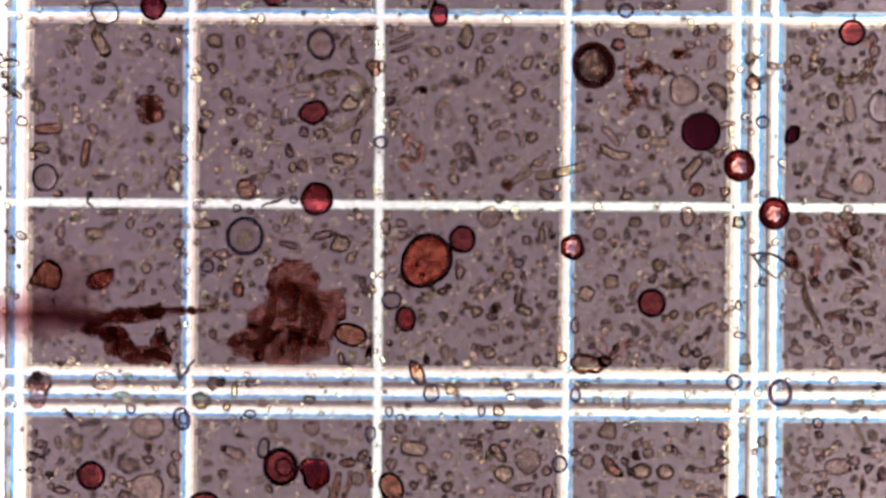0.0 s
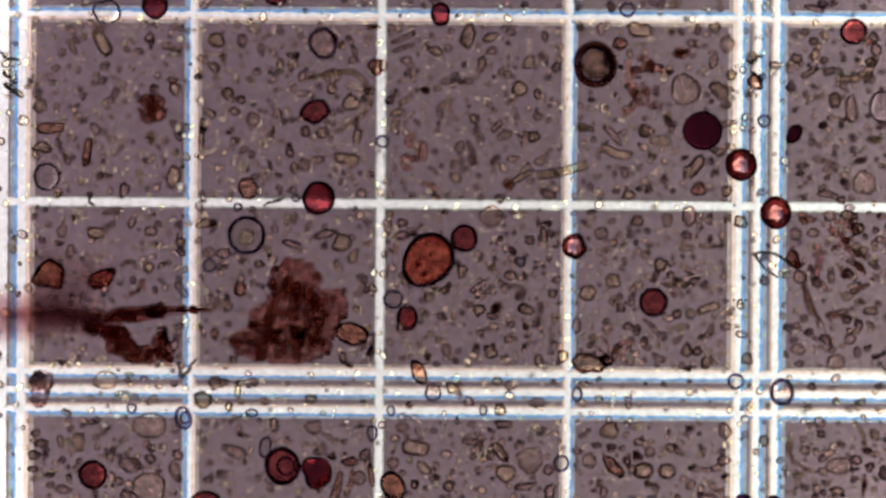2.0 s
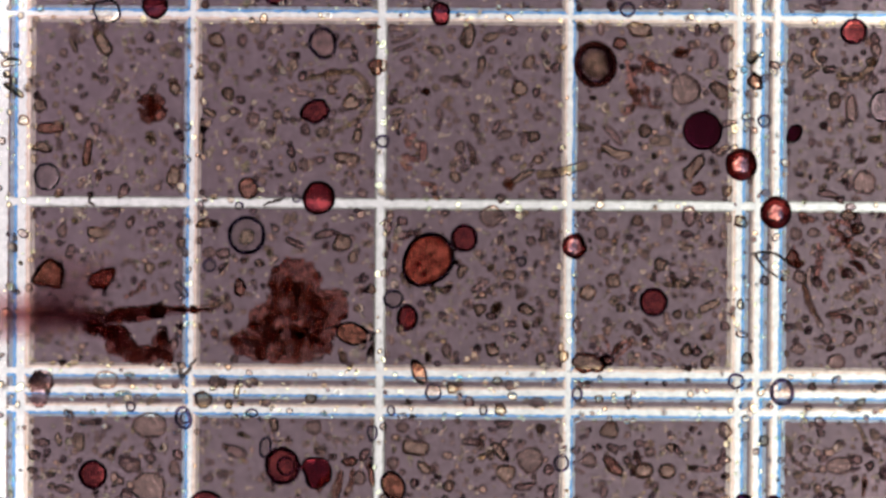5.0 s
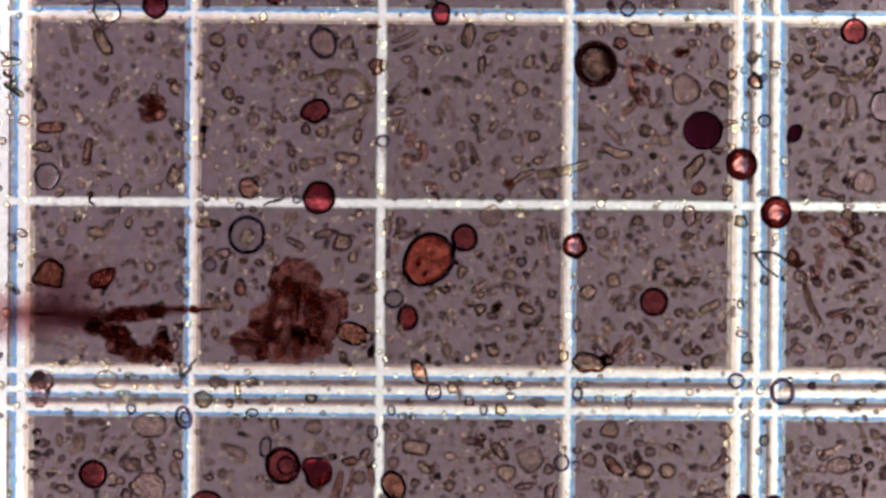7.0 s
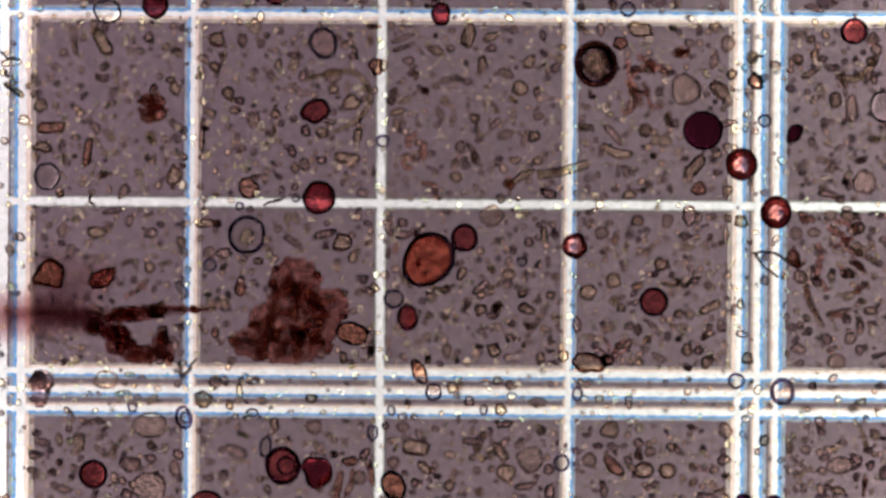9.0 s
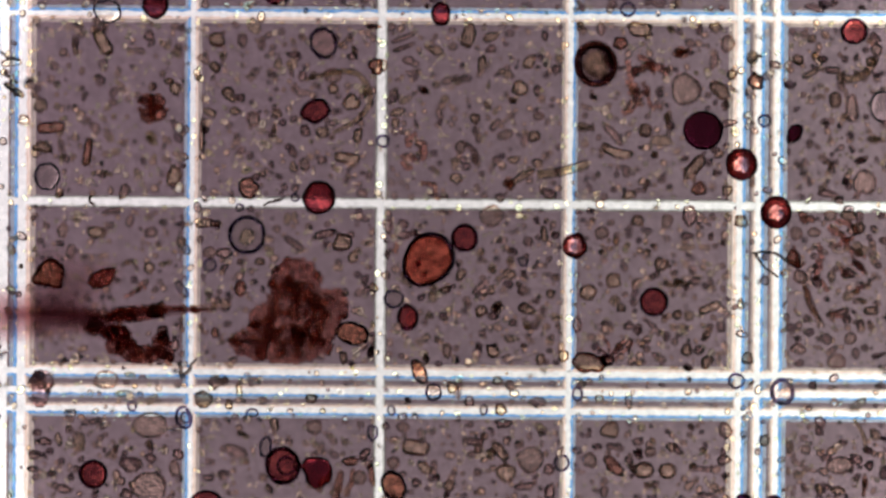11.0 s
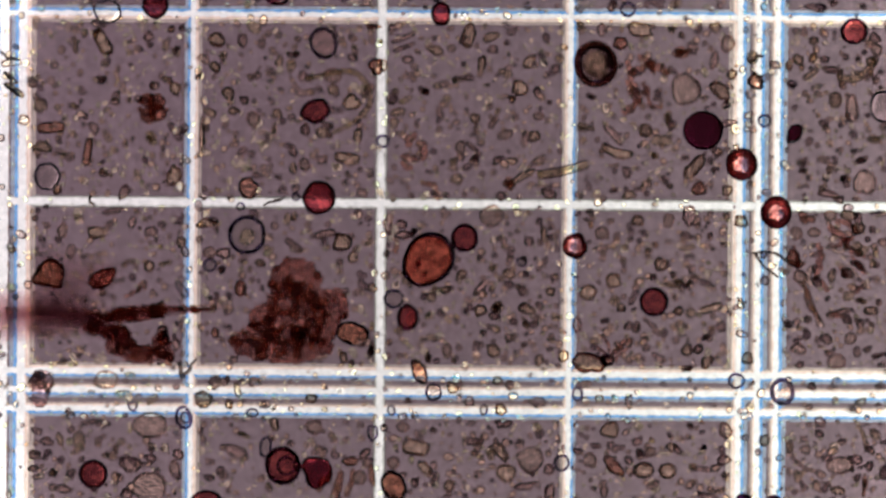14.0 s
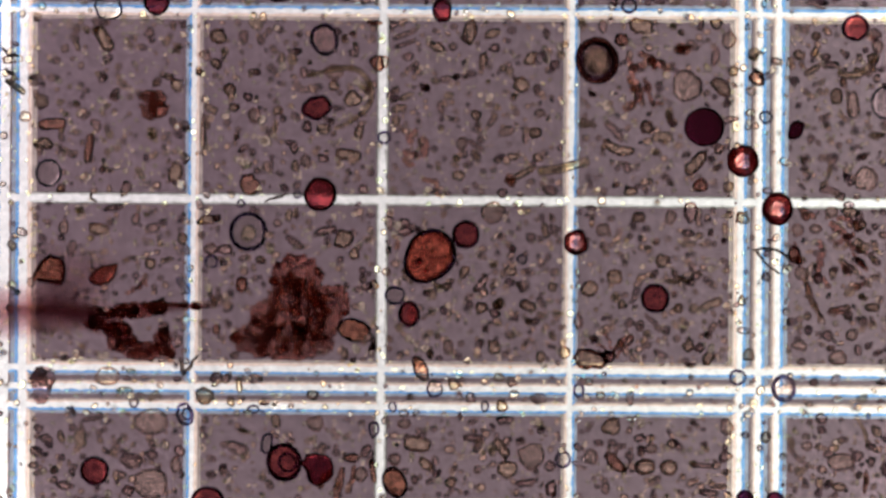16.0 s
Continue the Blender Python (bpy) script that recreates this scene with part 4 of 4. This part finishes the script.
grain(445, 732, 22, 16, 0, "c"); grain(516, 726, 12, 10, 0, "d", drift=3); grain(572, 731, 12, 10, 0, "o", drift=3); grain(405, 718, 14, 16, 0, "o", drift=3); grain(416, 738, 14, 12, 0, "d", drift=3)

grain(713, 419, 32, 15, -5, "d"); grain(686, 402, 17, 25, -10, "d"); grain(713, 394, 17, 15, 0, "d", drift=3); grain(869, 383, 40, 38, 0, "p"); grain(935, 425, 17, 16, 0, "d", drift=3); grain(886, 384, 26, 10, 8, "d")
grain(921, 465, 18, 19, 0, "c", drift=3); grain(871, 475, 19, 14, -30, "o", drift=3); grain(902, 486, 20, 19, 0, "o", drift=2); grain(818, 482, 16, 23, 15, "o", path=((0, -1, 1, 0), (1.5, 0, 0, 0), (4, -1, -1, 5), (9, -2, 4, 10), (12.5, -4, 7, 15), (16, 0, 8, 10))); grain(928, 488, 11, kind="d", drift=4)
grain(920, 524, 17, 20, 0, "d", path=((0, 0, 4, 0), (1.5, 0, 0, 5), (4, 2, -3, 10), (6.5, 0, -8, -10), (8.5, 3, -5, 0), (11.5, 4, -10, -15), (16, 2, -9, -20))); grain(879, 545, 25, 25, 0, "o"); grain(846, 550, 21, 21, 0, "o", drift=2); grain(824, 541, 14, kind="d", drift=4); grain(872, 561, 19, 14, 20, "d", drift=2)
grain(758, 526, 18, 20, 0, "o", drift=3); grain(787, 513, 19, 14, -15, "o"); grain(868, 623, 22, 22, 0, "o", drift=2); grain(974, 628, 13, 15, 0, "d", drift=4); grain(996, 631, 19, 23, 0, "o"); grain(751, 556, 18, 19, 0, "o", path=((0, -2, 2, 0), (1.5, 0, 0, 0), (4, 1, 1, 0), (6.5, 5, 3, 0), (9, 6, 4, 0), (12.5, 7, 4, 0), (16, 8, 4, 0)))
grain(907, 574, 15, 14, 0, "d", drift=4); grain(903, 600, 22, 14, -10, "d", drift=3); grain(975, 608, 17, 21, 0, "o", drift=3); grain(984, 562, 24, 18, 10, "o"); grain(931, 547, 34, 17, 20, "o"); grain(957, 540, 13, kind="d", drift=4)
grain(890, 635, 12, kind="d", drift=4); grain(927, 614, 11, 17, 0, "d", drift=4); grain(759, 591, 13, drift=4); grain(775, 600, 12, kind="d", drift=4); grain(711, 633, 11, kind="d", drift=4); grain(953, 637, 17, 20, 0, "o", drift=3)
grain(745, 607, 14, kind="p", drift=4); grain(790, 620, 18, 26, 0, "p"); grain(758, 634, 14, 24, 0, "o", drift=3); grain(968, 458, 10, 13, 0, "d", drift=5); grain(982, 495, 16, 15, 0, "d", drift=4); grain(930, 575, 22, 9, 60, "p")
grain(980, 520, 16, 16, 0, "o", drift=4); grain(948, 478, 10, kind="d", drift=5); grain(883, 428, 12, 14, 0, "d", drift=5); grain(843, 612, 12, kind="d", drift=4); grain(850, 586, 13, kind="d", drift=4); grain(700, 440, 10, 22, 10, "b")
grain(682, 450, 12, 14, 0, "d", drift=3); grain(680, 485, 15, kind="p", drift=3); grain(766, 510, 11, kind="o", drift=3); grain(800, 686, 18, 20, 0, "o"); grain(814, 682, 10, 22, 0, "d"); grain(855, 726, 15, 20, 0, "c")
grain(885, 725, 20, 22, 0, "o"); grain(830, 711, 18, 18, 0, "d"); grain(880, 675, 18, 15, 0, "o"); grain(902, 683, 17, 20, 0, "d"); grain(692, 727, 15, 20, 0, "c"); grain(950, 712, 28, 20, 0, "d"); grain(725, 716, 16, 15, 0, "d", drift=3)

grain(1127, 392, 24, 20, 0, "o"); grain(1220, 385, 25, 38, 5, "d"); grain(1040, 518, 31, 29, -30, "o", 0.2, 5); grain(1087, 533, 22, 20, 0, "o"); grain(1098, 546, 18, 15, 30, "o");
grain(1110, 577, 17, 14, 0, "d", drift=2); grain(1215, 620, 19, 23, 20, "o", drift=2); grain(1285, 577, 19, 15, 20, "d", path=((0, -1, 1, 0), (4, 0, 0, 5), (6.5, -6, 3, 60), (9, -9, 3, 70), (12.5, -10, 3, 70), (16, -8, 2, 60))); grain(1240, 598, 17, 12, 0, "d", drift=3); grain(1250, 641, 18, 24, 20, "o")
grain(1195, 555, 17, 17, 0, "o", drift=3); grain(1221, 558, 17, 18, 0, "o", drift=3); grain(1156, 495, 13, 11, 0, "d", drift=5); grain(1230, 497, 20, 15, -10, "d", drift=3); grain(1198, 495, 14, 15, 0, "d", drift=4)
grain(1169, 470, 22, 25, 20, "o"); grain(1213, 421, 22, 13, 0, "d", drift=3); grain(1256, 418, 12, 24, 15, "d", drift=3); grain(1276, 437, 15, 14, 0, "d", drift=4); grain(1153, 434, 11, 12, 0, "d", drift=5); grain(1095, 419, 11, 15, 0, "d", drift=4)
grain(1085, 497, 26, 24, 0, "o"); grain(1067, 462, 13, 14, 0, "d", drift=4); grain(1219, 480, 14, 15, 0, "d", drift=4); grain(1143, 448, 16, 15, 0, "o", drift=4); grain(1064, 413, 24, 22, 0, "p"); grain(1043, 375, 15, 12, 0, "d", drift=3)
grain(1073, 442, 12, 13, 0, "d", drift=4); grain(1185, 505, 30, 10, 10, "o"); grain(1215, 505, 22, 8, -25, "d"); grain(1020, 575, 14, 26, 5, "d"); grain(1236, 623, 17, 16, 0, "d", drift=3); grain(1167, 633, 26, 11, 25, "d"); grain(1180, 390, 18, 26, 0, "p", drift=3)
grain(1215, 440, 28, 11, -5, "o"); grain(1280, 625, 24, 10, -10, "p"); grain(1217, 653, 18, 11, -15, "d"); grain(1112, 712, 12, 26, 0, "d"); grain(1060, 707, 18, 13, 0, "o"); grain(1220, 675, 16, 8, 0, "d", drift=3); grain(1062, 671, 10, kind="d", drift=3)

# the strip beyond the lower triple line
grain(418, 800, 46, 24, 22, "d", 0.2, 4); grain(470, 792, 23, 38, 8, "c"); grain(371, 820, 18, 24, 0, "d"); grain(369, 847, 18, 12, -10, "d", drift=3); grain(230, 822, 42, 28, 12, "d"); grain(265, 862, 62, 52, 0, "p", 0.25)
grain(112, 864, 26, 14, 10, "d"); grain(76, 785, 22, 15, -15, "d", drift=3); grain(106, 781, 12, 22, -10, "o", drift=3); grain(63, 766, 18, 13, 0, "d", drift=3); grain(190, 760, 21, 14, -40, "d", drift=3); grain(204, 791, 15, 15, 0, "d", drift=3)
grain(60, 806, 24, 18, 0, "d"); grain(58, 830, 18, 12, 0, "d", drift=3); grain(60, 846, 16, 10, -20, "d", drift=3); grain(140, 782, 22, 34, 0, "o"); grain(160, 748, 34, 10, -8, "d"); grain(192, 806, 16, 14, 0, "o", drift=3)
grain(264, 790, 14, 14, 0, "d", drift=3); grain(266, 812, 18, 16, 0, "d"); grain(315, 805, 20, 18, 30, "d"); grain(308, 830, 18, 30, 0, "p"); grain(224, 875, 20, 18, 0, "d"); grain(125, 760, 14, 14, 0, "d", drift=3)
grain(895, 838, 37, 34, 0, "o", 0.12, 5); grain(938, 815, 44, 50, 0, "p"); grain(890, 751, 28, 17, 0, "d"); cell(1138, 833, 36, 29, OLIVE, "olive round cell with a dark wall", -10, 0.06, rim=6, flat=0.7, wall_mat=MOSS); cell(1180, 834, 31, 28, OLIVE, "olive round cell with a dark wall", 0, 0.05, rim=5.5, flat=0.7, wall_mat=MOSS); grain(659, 767, 21, 31, 0, "c", 0.15, 5)
grain(795, 860, 20, 19, 0, "o"); grain(750, 828, 27, 16, 40, "o"); grain(772, 825, 13, 16, 0, "d", drift=3); grain(845, 832, 15, 15, 0, "d", drift=3); grain(970, 832, 18, 18, 0, "d"); grain(1085, 824, 46, 20, 42, "b"); grain(1110, 815, 16, 14, 0, "d", drift=2)
grain(1131, 783, 19, 13, -20, "d", drift=3); grain(1081, 790, 15, 13, 0, "d", drift=3); grain(1080, 762, 32, 28, 0, "o"); grain(1222, 760, 15, 17, 0, "d", drift=3); grain(1199, 797, 24, 11, 50, "d"); grain(620, 815, 30, 17, -5, "b")
grain(635, 846, 24, 26, 0, "p"); grain(645, 806, 16, 24, 20, "d"); grain(512, 780, 13, 12, 0, "d", drift=3); grain(593, 781, 14, 12, 0, "d", drift=3); grain(582, 773, 12, 13, 0, "d", drift=3); grain(610, 781, 14, 11, 0, "d", drift=3)
grain(558, 788, 10, 14, 0, "o", drift=3); grain(540, 785, 14, 14, 0, "p", drift=3); grain(485, 752, 15, 24, -15, "o"); grain(640, 753, 13, 16, 0, "o", drift=3); grain(555, 757, 28, 26, 0, "p"); grain(430, 770, 26, 12, 15, "o"); grain(363, 778, 13, 11, 0, "d", drift=3)
grain(353, 763, 12, kind="d", drift=3); grain(740, 762, 11, 15, 0, "d", drift=3); grain(712, 738, 18, 14, 0, "d"); grain(712, 757, 24, 18, 0, "p"); grain(733, 740, 14, 12, 0, "d", drift=3); grain(812, 740, 10, 14, 0, "d", drift=3); grain(868, 805, 16, 20, 0, "o")
grain(918, 788, 16, 16, 0, "d"); grain(870, 777, 9, 12, 0, "d", drift=4); grain(935, 778, 10, 13, 0, "d", drift=4); grain(797, 837, 11, kind="d", drift=4); grain(770, 844, 14, 11, 0, "d", drift=3); grain(712, 836, 13, 11, 0, "d", drift=3); grain(695, 820, 20, 22, 0, "p")
grain(735, 858, 14, 18, 0, "d", drift=3); grain(930, 860, 34, 14, -10, "d"); grain(972, 872, 18, 28, 0, "d"); grain(1043, 815, 24, 26, 0, "p"); grain(1055, 790, 16, 11, 0, "d", drift=3); grain(1160, 858, 14, 14, 0, "d", drift=3); grain(1145, 856, 14, 14, 0, "d", drift=3)
grain(1150, 800, 20, 18, 0, "p"); grain(1187, 792, 18, 16, 0, "o"); grain(1280, 815, 24, 18, -20, "d"); grain(1283, 843, 18, 15, 0, "d"); grain(1283, 762, 22, 30, -20, "p"); grain(1245, 797, 12, 9, 0, "d", drift=3); grain(1270, 868, 36, 14, 0, "p"); grain(1068, 872, 14, 20, 0, "d")
grain(1250, 878, 34, 14, 10, "d"); grain(1025, 834, 22, 8, 15, "d"); grain(1020, 800, 18, 12, 0, "d", drift=3)

# the field beyond the right triple line
grain(1548, 67, 19, 19, 0, "d", drift=2); grain(1477, 178, 23, 31, 0, "o", 0.1, 4); grain(1506, 195, 24, 46, 0, "p"); grain(1410, 104, 20, 18, -20, "o", drift=2); grain(1352, 215, 24, 23, 0, "c"); grain(1336, 145, 28, 28, 0, "b"); grain(1325, 168, 18, 18, 0, "d")
grain(1332, 232, 15, 14, 0, "d", drift=3); grain(1330, 103, 20, 26, 0, "o"); grain(1415, 491, 25, 23, 0, "p"); grain(1518, 405, 23, 23, 0, "o"); grain(1520, 441, 34, 33, 0, "o"); grain(1500, 483, 22, 17, 10, "d", drift=2); grain(1530, 323, 40, 42, 0, "p")
grain(1425, 386, 36, 25, 20, "b"); grain(1415, 306, 18, 12, 0, "d", drift=3); grain(1545, 408, 13, 14, 0, "d", drift=4); grain(1501, 383, 30, 17, 10, "o"); grain(1468, 383, 24, 20, 0, "p"); grain(1500, 525, 22, 16, -20, "o"); grain(1414, 838, 30, 21, -30, "o")
grain(1547, 770, 16, 24, -30, "o"); grain(1398, 795, 16, 38, -15, "o"); grain(1425, 797, 18, 18, 0, "p"); grain(1485, 822, 50, 32, 0, "p", 0.15, 5); grain(1540, 828, 16, 17, 0, "d", drift=2); grain(1480, 641, 32, 26, 0, "p"); grain(1553, 630, 30, 13, -25, "d")
grain(1504, 600, 22, 20, 0, "p"); grain(1438, 72, 18, 14, 0, "o", drift=4); grain(1456, 107, 18, 13, -10, "d", drift=3); grain(1475, 5, 16, 18, 0, "d"); grain(1440, 15, 34, 12, 15, "d"); grain(1470, 210, 14, 12, 0, "d", drift=4); grain(1455, 222, 14, 13, 0, "d", drift=4)
grain(1436, 250, 12, 16, 0, "d", drift=4); grain(1453, 283, 16, 13, 0, "d", drift=3); grain(1475, 292, 18, 12, -15, "d", drift=3); grain(1427, 291, 16, 13, 20, "d", drift=3); grain(1523, 284, 28, 15, -25, "d"); grain(1545, 247, 26, 18, -10, "o"); grain(1480, 265, 12, kind="d", drift=4)
grain(1465, 345, 40, 14, 12, "d"); grain(1455, 333, 16, 26, 0, "o"); grain(1487, 352, 16, 14, 0, "d", drift=3); grain(1408, 415, 22, 22, 0, "p"); grain(1440, 412, 24, 16, 0, "p"); grain(1405, 460, 20, 34, -25, "b"); grain(1445, 500, 20, 18, 0, "d"); grain(1470, 490, 14, 24, 0, "o")
grain(1425, 562, 14, 14, 0, "d", drift=3); grain(1498, 566, 18, 16, 0, "d"); grain(1522, 576, 15, 18, 0, "d", drift=3); grain(1540, 552, 28, 15, 10, "o"); grain(1525, 533, 20, 14, 20, "o"); grain(1548, 472, 14, 12, 0, "d", drift=4); grain(1518, 470, 24, 12, 45, "d")
grain(1412, 617, 26, 18, 10, "p"); grain(1415, 648, 16, 12, 0, "d", drift=3); grain(1532, 618, 14, 13, 0, "d", drift=4); grain(1460, 602, 24, 16, 25, "d"); grain(1565, 838, 22, 26, 0, "d"); grain(1450, 748, 20, 18, 0, "d"); grain(1485, 784, 18, 12, 25, "d", drift=3)
grain(1515, 815, 22, 15, 15, "d"); grain(1455, 808, 20, 12, -20, "d", drift=3); grain(1535, 797, 18, 11, 0, "d", drift=3); grain(1461, 855, 14, 12, 0, "d", drift=4); grain(1482, 868, 24, 14, 10, "o"); grain(1528, 860, 12, 42, 5, "b"); grain(1322, 635, 18, 24, 0, "o")
grain(1352, 780, 16, 22, 0, "o"); grain(1338, 798, 12, 14, 0, "d", drift=3); grain(1420, 778, 14, 12, 0, "d", drift=4); grain(1452, 768, 16, 14, 30, "d", drift=3); grain(1398, 742, 28, 14, -10, "c"); grain(1433, 722, 14, 12, 0, "d", drift=3); grain(1325, 732, 13, 14, 0, "d", drift=3)
grain(1433, 685, 16, 14, 0, "d", drift=3); grain(1472, 686, 22, 12, 0, "d"); grain(1556, 682, 20, 16, 0, "d"); grain(1522, 712, 20, 14, -10, "o"); grain(1310, 392, 24, 20, 0, "o"); grain(1310, 540, 14, 18, 0, "o"); grain(1353, 497, 16, 16, 0, "d"); grain(1370, 115, 22, 12, 15, "d")
grain(1358, 58, 12, 14, 0, "d", drift=3); grain(1320, 57, 10, 14, 0, "d", drift=3); grain(1550, 90, 20, 24, 0, "p"); grain(1540, 110, 18, 18, 0, "o"); grain(1492, 108, 12, 12, 0, "d", drift=4); grain(1515, 108, 12, 18, 0, "d", drift=3)

# ---- the finest specks, too many to count ----
SPECKS = []
for layer in range(26):
    r = random.Random(100 + layer)
    V, F, base = [], [], 0
    tiny = layer > 11
    bright = layer in (1, 7) or layer > 17 or (tiny and layer % 2)
    for _ in range(380 if tiny else 300):
        u, v = r.uniform(-40, 1608), r.uniform(-40, 922)
        if any((u - x) ** 2 + (v - y) ** 2 < (q + 4) ** 2 for x, y, q in TAKEN):
            continue
        near = GRID.inverted() @ spot(u, v)
        gap = min(min(abs(near.x / S + 784 - k) for k in COLUMNS), min(abs(441 - near.y / S - k) for k in ROWS))
        if gap < 12 and r.random() < 0.7:
            continue
        big = r.random() ** 2.2
        w = 5 + 4.5 * big if tiny else 8 + 8 * big
        tv, tf = BALLS[2]
        p = tv * np.array((w * r.uniform(0.8, 1.5), w, w * 0.8)) / 2
        b = r.uniform(0, 3.14)
        c, s = math.cos(b), math.sin(b)
        p = p @ np.array(((c, -s, 0), (s, c, 0), (0, 0, 1)))
        p[:, 2] -= p[:, 2].min() - r.choice((0, 0, 6, 20, 60) if bright else (0, 4, 20, 70, 200))
        p[:, 0] += u - 784
        p[:, 1] += 441 - v
        V.append(p * S)
        F.append(tf + base)
        base += len(tv)
    ob = new("fine_specks", mesh("fine_specks", np.concatenate(V), np.concatenate(F), SHINE if bright else SPECK))
    tagged(ob, "countless fine olive specks in the liquid" if bright else "countless fine purple specks in the liquid", "specks", kind="stuff")
    SPECKS.append(ob)

# ---- coated fields of the floor ----
for u0, u1 in zip(COLUMNS, COLUMNS[1:]):
    for v0, v1 in zip(ROWS, ROWS[1:]):
        tile(u0, u1, v0, v1)


def motions():
    """The restless jitter of everything small enough to be jostled by the liquid."""
    r = random.Random(5)
    for ob, u, v, a, far, path in MOVERS:
        if path:
            walk(ob, [(t, place(u + du, v + dv, a + da)) for t, du, dv, da in path])
            continue
        rows, x, y, b = [], 0.0, 0.0, 0.0
        for i in range(17):
            t = float(i)
            rows.append((t, place(u + x, v + y, a + b)))
            x, y, b = 0.93 * x + r.gauss(0, far * 0.35), 0.93 * y + r.gauss(0, far * 0.35), b + r.gauss(0, far * 1.2)
        walk(ob, rows)
    for ob in SPECKS:
        rows, x, y = [], 0.0, 0.0
        for i in range(33):
            rows.append((i * 0.5, pose(x * S, y * S, 0, 0, 0, 0)))
            x, y = 0.9 * x + r.gauss(0, 1.3), 0.9 * y + r.gauss(0, 1.3)
        walk(ob, rows)


motions()
